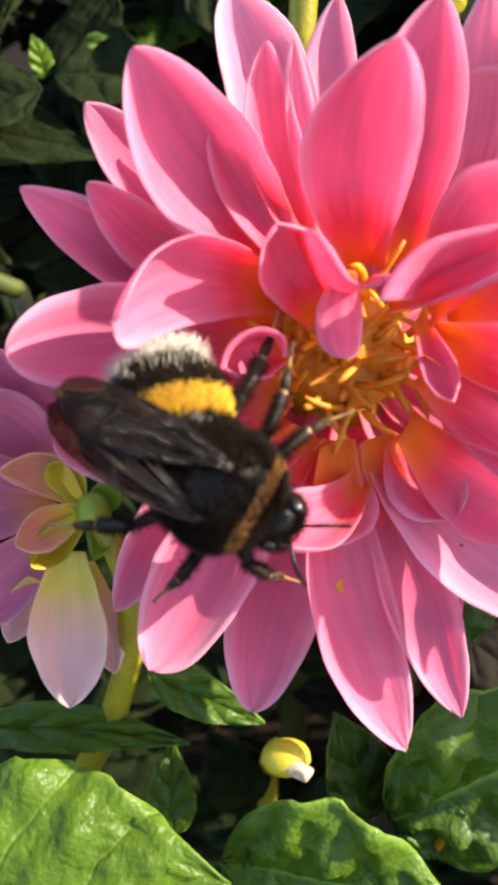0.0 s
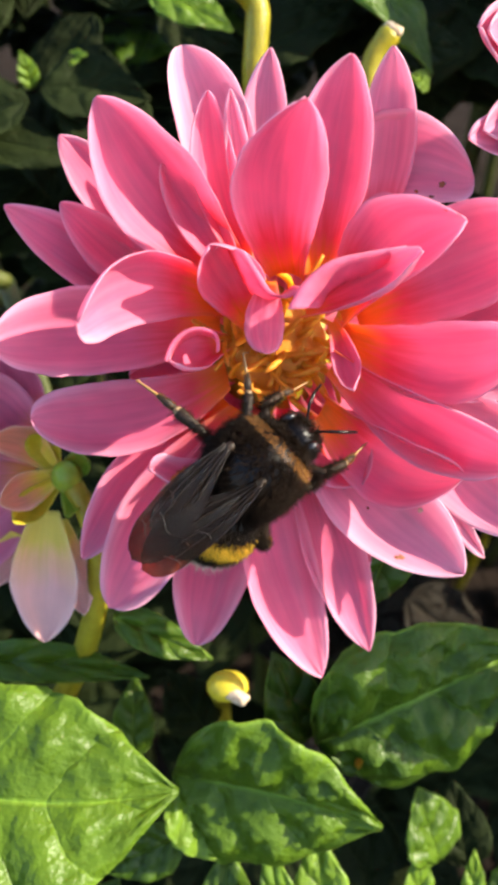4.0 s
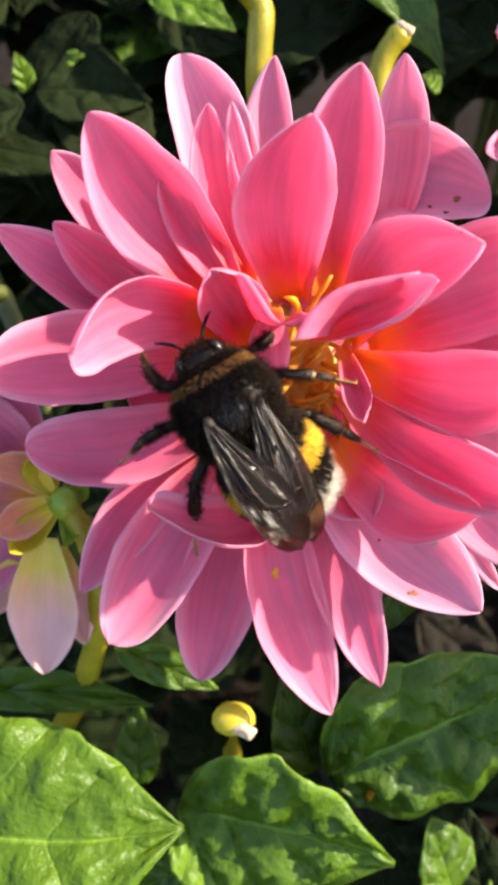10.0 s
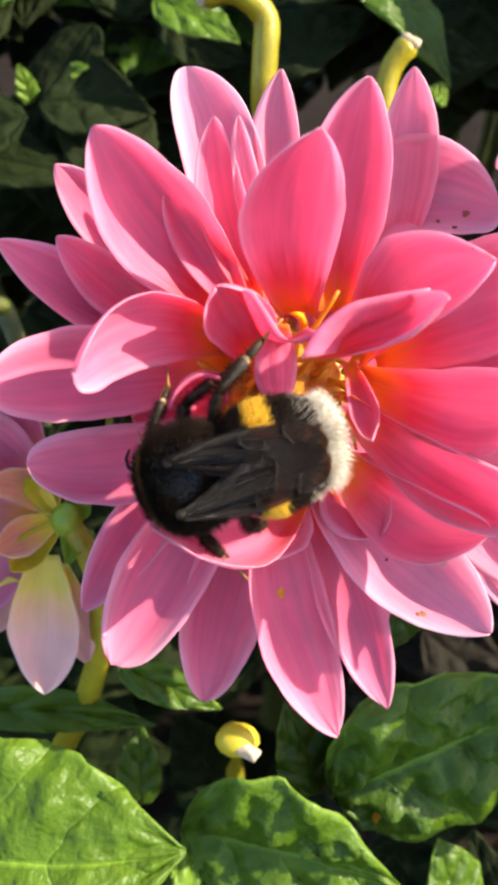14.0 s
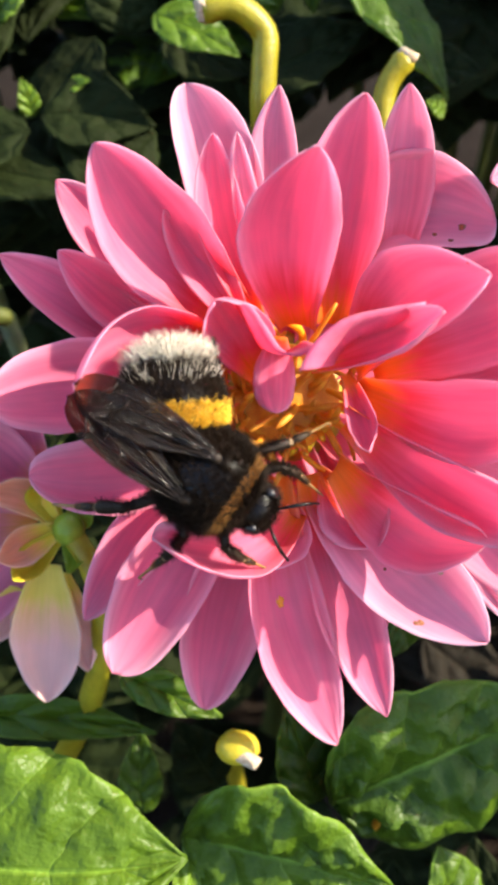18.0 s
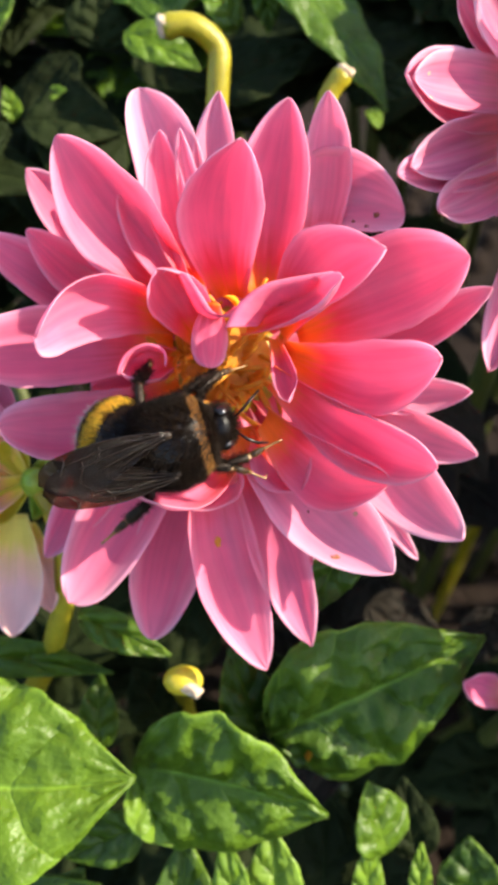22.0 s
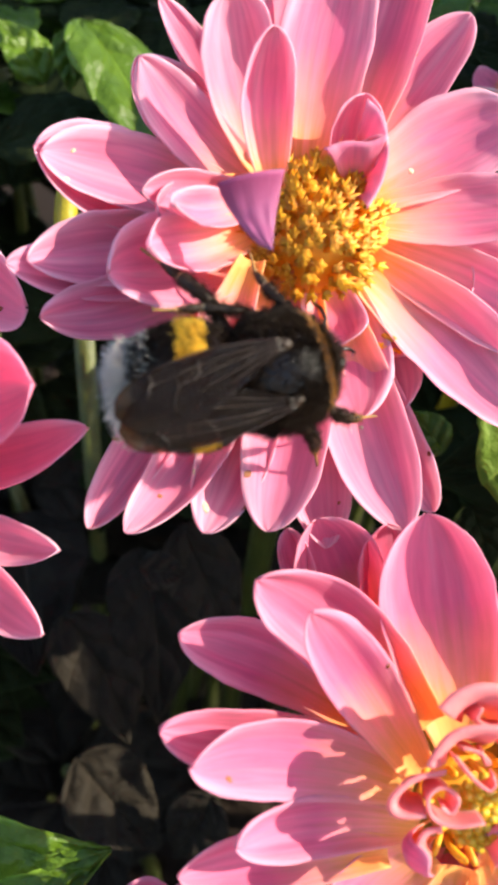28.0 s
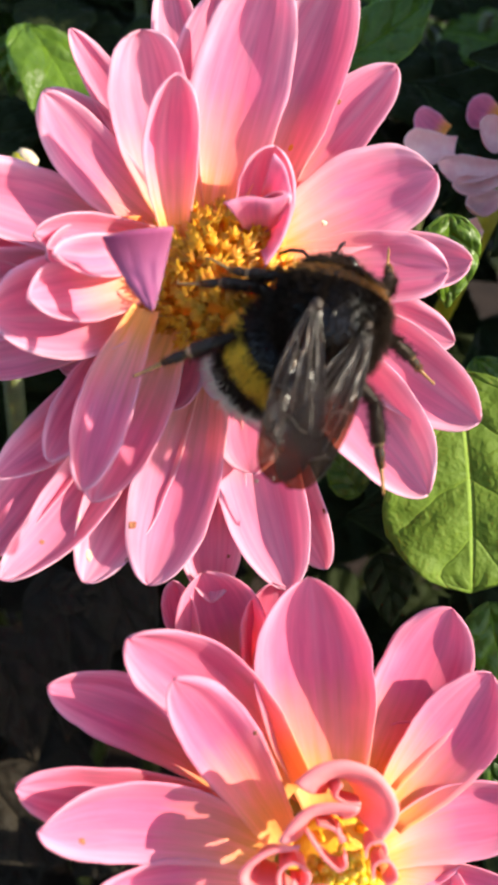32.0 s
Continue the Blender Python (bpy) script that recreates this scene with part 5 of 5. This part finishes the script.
def wing(name, root, length, width, angle, side, lift=0.0, ribs=5):
    """A smoky wing folded back flat over the abdomen; its leading edge runs along the outer side."""
    grid, uvs = [], []
    turn = Matrix.Rotation(radians(180 - side * angle), 3, "Z")
    for i in range(34):
        s = i / 33
        row, urow = [], []
        outer = width * (0.10 + 0.36 * math.sin(min(1, s / 0.6) * 1.5708)) * max(0.0004, 1 - max(0, (s - 0.7) / 0.3) ** 2.6) ** 0.5
        inner = width * (0.08 + 0.50 * math.sin(min(1, s / 0.75) * 1.5708) ** 1.3) * max(0.0004, 1 - max(0, (s - 0.68) / 0.32) ** 2.2) ** 0.6
        for j in range(19):
            q = j / 18
            y = side * (-outer * (1 - q) + inner * q)
            fold = 0.15 * math.sin(q * 15 + 3 * s) * math.sin(3.1 * min(1, s * 1.1)) + 0.22 * noise.noise(Vector((s * 7, q * 6, side * 3.0))) + 0.08 * noise.noise(Vector((s * 19, q * 11, side * 5.0)))
            drop = -0.8 * (2 * q - 1) ** 2 * s - 2.6 * max(0.0, s - 0.55) ** 1.5
            row.append((turn @ Vector((s * length, y, 0)) + Vector(root) + Vector((0, 0, fold + drop + lift))) * 0.001)
            urow.append((s, q))
        grid.append(row)
        uvs.append(urow)
    ob = part(name, sheet(grid, uvs, 0.00003), WING, bee, "smoky brown translucent wing")
    for k in range(ribs):
        j = round(18 * k / ribs)
        line = [grid[i][j] + Vector((0, 0, 0.00005)) for i in range(0, 31 - k * 4, 2)]
        part("vein", tube(line, [0.000065 * (1 - 0.05 * n) for n in range(len(line))], 5), WING_VEIN, ob, "dark brown vein")
    for i, a, b in ((16, 2, 10), (21, 5, 14), (25, 1, 9)):
        if ribs > 3:
            line = [grid[i + (j - a) // 3][j] + Vector((0, 0, 0.00005)) for j in range(a, b, 2)]
            part("vein", tube(line, [0.000045] * len(line), 5), WING_VEIN, ob, "thin cross vein")
    part("wing_root", ball(Vector(root) * 0.001, (0.0006, 0.0005, 0.0004)), LEGBLACK, ob, "glossy brown wing joint")


for s in (1, -1):
    wing("forewing", (-0.3, s * 2.3, 4.5 + 0.3 * s), 14.6, 4.9, -6.5, s, 0.2)
    wing("hindwing", (-1.4, s * 2.2, 4.2 + 0.3 * s), 10.4, 3.9, -5, s, 0.0, 3)


def leg(name, joints, radii, side):
    """A jointed leg on its hip, out to one side: thigh, broad flat shin, long first foot joint and thin claw joints."""
    hip_at = Vector((joints[0][0], joints[0][1] * side, joints[0][2]))
    pts = [(Vector((x, y * side, z)) - hip_at) * 0.001 for x, y, z in joints]
    r0, r1, r2 = (r * 0.001 for r in radii)
    hip = part(name, tube([pts[0], pts[0].lerp(pts[1], 0.35), pts[0].lerp(pts[1], 0.8), pts[1]], [r0 * 0.9, r0 * 1.15, r0, r0 * 0.7], 10), LEGBLACK, bee)
    hip.location = hip_at * 0.001
    part("shin", tube([pts[1] * 1.0, pts[1].lerp(pts[2], 0.25), pts[1].lerp(pts[2], 0.7), pts[1].lerp(pts[2], 0.95), pts[2]], [r1 * 0.6, r1 * 0.85, r1 * 1.2, r1 * 1.25, r1 * 0.8], 10), LEGBLACK, hip, "flat black shin")
    part("ankle", tube([pts[2].lerp(pts[1], 0.08), pts[2], pts[2].lerp(pts[3], 0.2)], [r1 * 0.9, r1 * 1.0, r2 * 1.4], 9), PALE_LEG, hip, "pale buff brush at the end of the shin")
    part("foot_joint", tube([pts[2].lerp(pts[3], 0.1), pts[2].lerp(pts[3], 0.5), pts[3]], [r2 * 1.5, r2 * 2.1, r2 * 1.2], 9), LEGBLACK, hip, "long dark first foot joint")
    claws, radii_ = [pts[3]], [r2 * 0.8]
    for k in range(1, 5):
        claws += [pts[3].lerp(pts[4], k / 4 - 0.05), pts[3].lerp(pts[4], k / 4)]
        radii_ += [r2 * (1.0 - 0.08 * k), r2 * 0.6]
    claws.append(pts[4] + Vector((0.0005, 0, -0.0004)))
    part("foot", tube(claws, radii_ + [r2 * 0.15], 7), LEG, hip, "thin brown clawed foot")
    spots, pale = [], []
    for _ in range(1500):
        i = rng.choice((0, 0, 1, 1, 2))
        d = Vector((rng.uniform(-1, 1), rng.uniform(-1, 1), rng.uniform(-1, 1))).normalized()
        (pale if i == 2 else spots).append((pts[i].lerp(pts[i + 1], rng.random()) * 1000 + d * radii[i] * (0.85 if i < 2 else 1.4), d))
    part("leg_hair", fuzz(spots, 0.8, rng, 0.3, 0.03), FUR_BLACK, hip)
    part("foot_hair", fuzz(pale, 0.35, rng, 0.2, 0.025), FUR_OCHRE, hip, "short rusty bristles of the foot")
    return hip


LEGS = {}
for s, side in ((1, "left"), (-1, "right")):
    LEGS[side, "fore"] = leg("foreleg", ((3.6, 2.6, -2.6), (5.4, 4.9, -2.2), (7.6, 5.2, -4.4), (9.0, 5.0, -5.8), (10.8, 4.8, -6.6)), (0.46, 0.4, 0.2), s)
    LEGS[side, "middle"] = leg("middle_leg", ((0.6, 3.6, -3.0), (1.4, 6.4, -1.9), (1.1, 9.3, -4.0), (0.6, 11.0, -5.3), (0.0, 13.0, -6.0)), (0.5, 0.44, 0.21), s)
    LEGS[side, "hind"] = leg("hind_leg", ((-2.4, 3.4, -3.0), (-4.6, 6.8, -1.9), (-7.4, 8.9, -4.1), (-9.4, 10.3, -5.3), (-11.6, 11.6, -6.0)), (0.52, 0.58, 0.24), s)


# ---- what moves ----
def motions():
    """The bee's way over the blooms, its bending abdomen, its nodding head and its working legs."""
    rows = [
        (0, -0.0114, -0.01048, 0.2466, 43.9, 21.8, -23.8), (0.5, -0.00875, -0.01041, 0.24666, 53.4, 11.5, -12),
        (1, -0.00886, -0.00898, 0.24809, 55.9, -3.8, 5.4), (1.5, -0.00903, -0.01059, 0.24648, 54.6, -6.3, 8.6),
        (2, -0.00567, -0.01124, 0.24583, 50.9, -8.4, 11.3), (2.5, -0.00507, -0.01131, 0.24576, 50.3, -9.5, 12.9),
        (3, -0.00528, -0.01177, 0.2453, 45.9, -14.6, 25.3), (3.5, -0.00415, -0.01014, 0.24693, 35, -22.5, 30.1),
        (4, -0.00187, -0.0116, 0.24548, 20.7, -25.7, 33.2), (4.5, -0.00191, -0.01102, 0.24605, 21.5, -26.8, 35.4),
        (6.5, -0.00526, -0.00794, 0.24913, 16.4, -36.8, 57.2), (7, -0.00511, -0.00806, 0.24901, 6.6, -35.3, 55.1),
        (7.5, -0.00486, -0.00645, 0.25062, 19.6, -31.6, 42.8), (8, -0.00685, -0.00702, 0.25005, -20.8, -43.2, 104.8),
        (8.5, -0.00362, -0.00623, 0.25084, -20, -42.2, 109.2), (9, -0.00514, -0.00487, 0.2522, -17.5, -42.9, 109.2),
        (9.5, -0.0042, -0.00539, 0.25168, -17.7, -42.3, 113.1), (10, -0.0046, -0.00464, 0.25243, -23.7, -38.3, 127.8),
        (10.5, -0.0085, -0.00561, 0.25146, -40.2, 1.7, 157.7), (11, -0.00705, -0.00505, 0.25202, -46.3, 16.3, 162.2),
        (11.5, -0.00737, -0.00495, 0.25212, -46.5, 16.2, 162.4), (12, -0.00578, -0.00582, 0.25125, -48.4, 28.5, 173.4),
        (12.5, -0.00725, -0.00581, 0.25126, -48.2, 28, 175.4), (13, -0.00822, -0.00584, 0.25123, -50.9, 31.3, 178.5),
        (13.5, -0.00777, -0.00618, 0.25089, -52.8, 27.6, 173.7), (14, -0.00902, -0.00803, 0.24904, -53.8, 22.8, 176.4),
        (14.5, -0.01013, -0.00653, 0.25054, -48.1, 36.5, -171.1), (15, -0.01001, -0.00522, 0.25185, -38.3, 41.9, -166.9),
        (15.5, -0.00986, -0.00471, 0.25236, -11.5, 37.8, -137.7), (17.5, -0.00845, -0.00716, 0.24991, 41.9, 20.9, -21),
        (18, -0.00727, -0.00732, 0.24975, 37.2, 24.2, -26.6), (18.5, -0.00766, -0.00654, 0.25053, 37.1, 25.3, -28.4),
        (19, -0.00534, -0.00784, 0.24923, 37.6, 25.7, -30.6), (19.5, -0.00712, -0.00644, 0.25063, 45.2, 21, -21.1),
        (20, -0.00655, -0.00656, 0.25052, 52.7, 9.7, -3.6), (20.5, -0.00559, -0.00663, 0.25044, 53.5, 3, 1.2),
        (21, -0.00235, -0.00688, 0.25019, 54.1, -3.2, 6.4), (21.5, -0.00266, -0.00913, 0.24794, 55.8, 1.8, 5.3),
        (22, -0.00454, -0.00918, 0.24789, 59.8, -7, 14.9), (22.5, -0.00315, -0.00871, 0.24837, 30.9, -30.3, 44.9),
        (23, 0.00023, -0.00915, 0.24792, 18.6, -39.7, 63.5), (23.5, -0.00072, -0.00678, 0.25029, 11.1, -45.7, 78.6),
        (24, 0.00128, -0.00624, 0.25083, 8.6, -39.7, 63), (24.5, -0.00166, -0.00165, 0.25543, 26.6, -35.8, 50.2),
        (26.5, 0.02366, 0.00773, 0.27046, 22.9, 21.3, -3.1), (27, 0.03369, 0.00552, 0.26401, 55.5, -33, 34.8),
        (27.5, 0.04098, 0.00856, 0.26563, 56.7, -29.3, 33.1), (28, 0.04972, 0.00868, 0.26575, 50.9, -9.4, 31.2),
        (28.5, 0.05581, 0.01288, 0.26854, 56.3, -35.6, 57.5), (29, 0.05662, 0.01443, 0.27009, 12.6, -41.4, 92.8),
        (29.5, 0.05892, 0.01414, 0.26979, 11.1, -39.9, 92.2), (30, 0.05929, 0.01625, 0.27191, 11.1, -37.5, 90.1),
        (30.5, 0.06034, 0.01655, 0.27221, 10.9, -39, 90.9), (31, 0.06202, 0.01785, 0.2735, 11, -38.9, 88.2),
        (31.5, 0.06119, 0.01811, 0.27376, 15.6, -39.5, 87.2), (32, 0.06165, 0.01849, 0.27414, 14.6, -41.1, 83.4),
    ]
    walk(bee, [(t, pose(*p)) for t, *p in rows])
    bends = [
        (0, 1.5, -25.1, -40.5), (0.5, 2.8, -24.2, -38.9), (1, -2.2, -49, -44.6), (1.5, -2.8, -48.7, -25.1), (2, -4.9, -45.4, 0.6),
        (2.5, -5, -45.6, 1.4), (3, -4.6, -49.2, -7.5), (3.5, 0, -45.3, -3.7), (4, 6, -48.4, -4.4), (4.5, 5.3, -47.2, 1),
        (6.5, 3.6, -45.8, 10.2), (7, 6.4, -42.4, -1.2), (7.5, 6, -52.4, 16.5), (8, 2.2, -33.8, 9.6), (8.5, 2.4, -36.3, -4.1),
        (9, 0.7, -22.7, -3.7), (9.5, 0.9, -32.4, -5), (10, -0, -25.1, 13.4), (10.5, 1.2, -41, -3.1), (11, 0.5, -46, -1),
        (11.5, -1, -54.6, 1.9), (12, -0.7, -47.8, 1.5), (12.5, 3.7, -51.3, -7.2), (13, 9.4, -50.5, -18.8), (13.5, 7.7, -50.7, -15.6),
        (14, 1, -23.6, -4.7), (14.5, 1.9, -52.4, -3.9), (15, 2.5, -33.8, -3.5), (15.5, -16.1, -51.7, 35.7), (17.5, 1.7, -10.8, -45),
        (18, 1.4, -3.1, -49.9), (18.5, 0.8, -33.6, -45.8), (19, 0.9, -25.7, -43.8), (19.5, 1.2, -33.8, -41), (20, 2, -36.7, -56.4),
        (20.5, 1.3, -45.1, -46.1), (21, -4.9, -51.5, -11.6), (21.5, -11.2, -58.2, -0.8), (22, -14.1, -61.5, -3.7), (22.5, 3.7, -57, 12.1),
        (23, 1.5, -37.4, 1.7), (23.5, 0.8, -31.7, 11.1), (24, 4.6, -38.2, -1.4), (24.5, 0.9, -41.5, 28), (26.5, 27.5, -60.4, 0.7),
        (27, -3.1, -44.9, -17.3), (27.5, -3.1, -48.5, -3.3), (28, 2.8, -18.4, -8.3), (28.5, -25.4, -58.4, 38.9), (29, 9.8, -55.6, -30.7),
        (29.5, 11.6, -57.9, -38.3), (30, 9, -54.2, -28.7), (30.5, 8.9, -53.8, -28.4), (31, 8.9, -48.9, -28.1), (31.5, 7.8, -58.4, -26.2),
        (32, 8.9, -56.2, -28.7),
    ]
    walk(abdomen, [(t, pose(*((WAIST + TUCK * min(1.0, max(0.0, t / 1.5 - 18.4))) * 0.001), *p)) for t, *p in bends])
    nods = [
        (0, 8, -6), (0.5, 8, -6), (1, 8, 8), (3, 10, 5), (4, 10, -6), (7, 8, -18), (8, 14, -20), (9, 30, -18), (10, 40, 0),
        (10.5, 52, 0), (15.5, 48, 0), (17.5, 10, 6), (20, 10, 6), (22, 8, -4), (24, 10, -18), (27, 10, 0), (27.4, 45, 20), (32, 50, 30),
    ]
    walk(head, [(t, pose(*(NECK * 0.001), 0, nod, yaw)) for t, nod, yaw in nods])
    steps = {
        ("left", "fore"): [(0, 23, -25, 46), (1.2, 0, 0, 0), (10, 0, 0, 0), (11, -32, -16, -63), (14, -38, -9, -62), (15.2, 0, 0, 0), (22, 0, 0, 0), (23, 17, -26, 26), (24.5, 20, 7, 40), (25.7, 0, 0, 0), (27, 0, 0, 0), (28, 36, 6, 69), (29, 30, -16, 64), (30, 22, 23, 44), (31, 31, -14, 64), (32, 33, -4, 67)],
        ("left", "middle"): [(0, 24, 2, 4), (0.5, -42, -26, -27), (1, -24, -25, -39), (1.5, -8, -20, -45), (2, -9, -15, -34), (3, 10, -14, -59), (4, 35, 2, -49), (6.5, 6, -14, -50), (7, 5, -10, -34), (9, -22, -22, -36), (10.2, 0, 0, 0), (14, 0, 0, 0), (15, -19, -2, -1), (15.5, -13, 23, 53), (17.5, 17, -11, -65), (18, 26, -2, -44), (19, 25, -2, -37), (20, 21, -7, -61), (21, -33, -14, -17), (22, -11, -29, -59), (23, -24, 1, 4), (24.2, 0, 0, 0), (26, 0, 0, 0), (27, 6, -5, -22), (28, 17, 11, 60), (29.5, 0, 0, 0), (32, 0, 0, 0)],
        ("left", "hind"): [(0, 6, -12, -41), (0.5, 13, 11, -23), (1, -5, -11, -9), (1.5, -18, -24, -4), (2, -3, -12, -17), (3, 5, -7, -33), (4, 24, 30, -39), (5.2, 0, 0, 0), (7, 0, 0, 0), (8, -10, -31, -25), (11, 1, 5, 14), (12, -7, -56, -48), (13, -12, -52, -38), (14, -21, -46, -20), (15, -36, -29, 16), (17.5, 16, 15, -29), (18, 2, -2, -13), (19, -6, -11, -9), (20, -18, -42, -22), (21, -28, -25, 10), (22, -33, -60, -16), (23.2, 0, 0, 0), (26, 0, 0, 0), (27, -17, -37, -18), (29, 10, 7, -20), (30, 8, 6, -9), (31, 10, 7, -18), (32, 8, 6, -13)],
        ("right", "fore"): [(0, 0, 0, 0), (2, 2, 1, 3), (3.2, 0, 0, 0), (6, 0, 0, 0), (7, 14, 24, 10), (8, -31, 20, -59), (10, -22, 17, -43), (12, -39, 25, -70), (15, -37, 11, -69), (16.2, 0, 0, 0), (21, 0, 0, 0), (22, -11, -37, 13), (23.2, 0, 0, 0), (25.5, 0, 0, 0), (26.5, 4, 2, 6), (27, -26, -26, -54), (28.5, 0, 0, 0), (32, 0, 0, 0)],
        ("right", "middle"): [(0, 0, 0, 0), (2, 9, -20, 45), (3, -3, -11, 37), (4, 30, -37, 51), (6.5, 14, -1, 1), (7, 11, -14, 30), (8, -15, 4, -16), (9, 15, 11, -25), (10, -31, 3, -27), (11, 38, -11, 10), (13, 44, 0, -4), (14, 17, 17, -36), (15.2, 0, 0, 0), (20, 0, 0, 0), (21, 23, -13, 20), (22, -31, -2, 70), (23, 22, -14, 22), (24, 58, -3, -2), (24.5, 46, -14, 11), (26.5, 74, -11, 3), (28, 19, -13, 22), (29.5, 0, 0, 0), (32, 0, 0, 0)],
        ("right", "hind"): [(0, 0, 0, 0), (2, 3, 2, -14), (3, 22, -7, -30), (4, 54, -33, -31), (7, 27, -19, -17), (8, -5, 5, 1), (9, -2, 10, -29), (10.2, 0, 0, 0), (22, 0, 0, 0), (23, 30, -21, -18), (24, 35, -26, -19), (26.5, 48, -58, -3), (27, 21, -21, -4), (30, 6, 16, -73), (31.5, 0, 0, 0), (32, 0, 0, 0)],
    }
    for key, limb in LEGS.items():
        place = limb.location.copy()
        walk(limb, [(t, pose(*place, *turn)) for t, *turn in steps[key]])


motions()
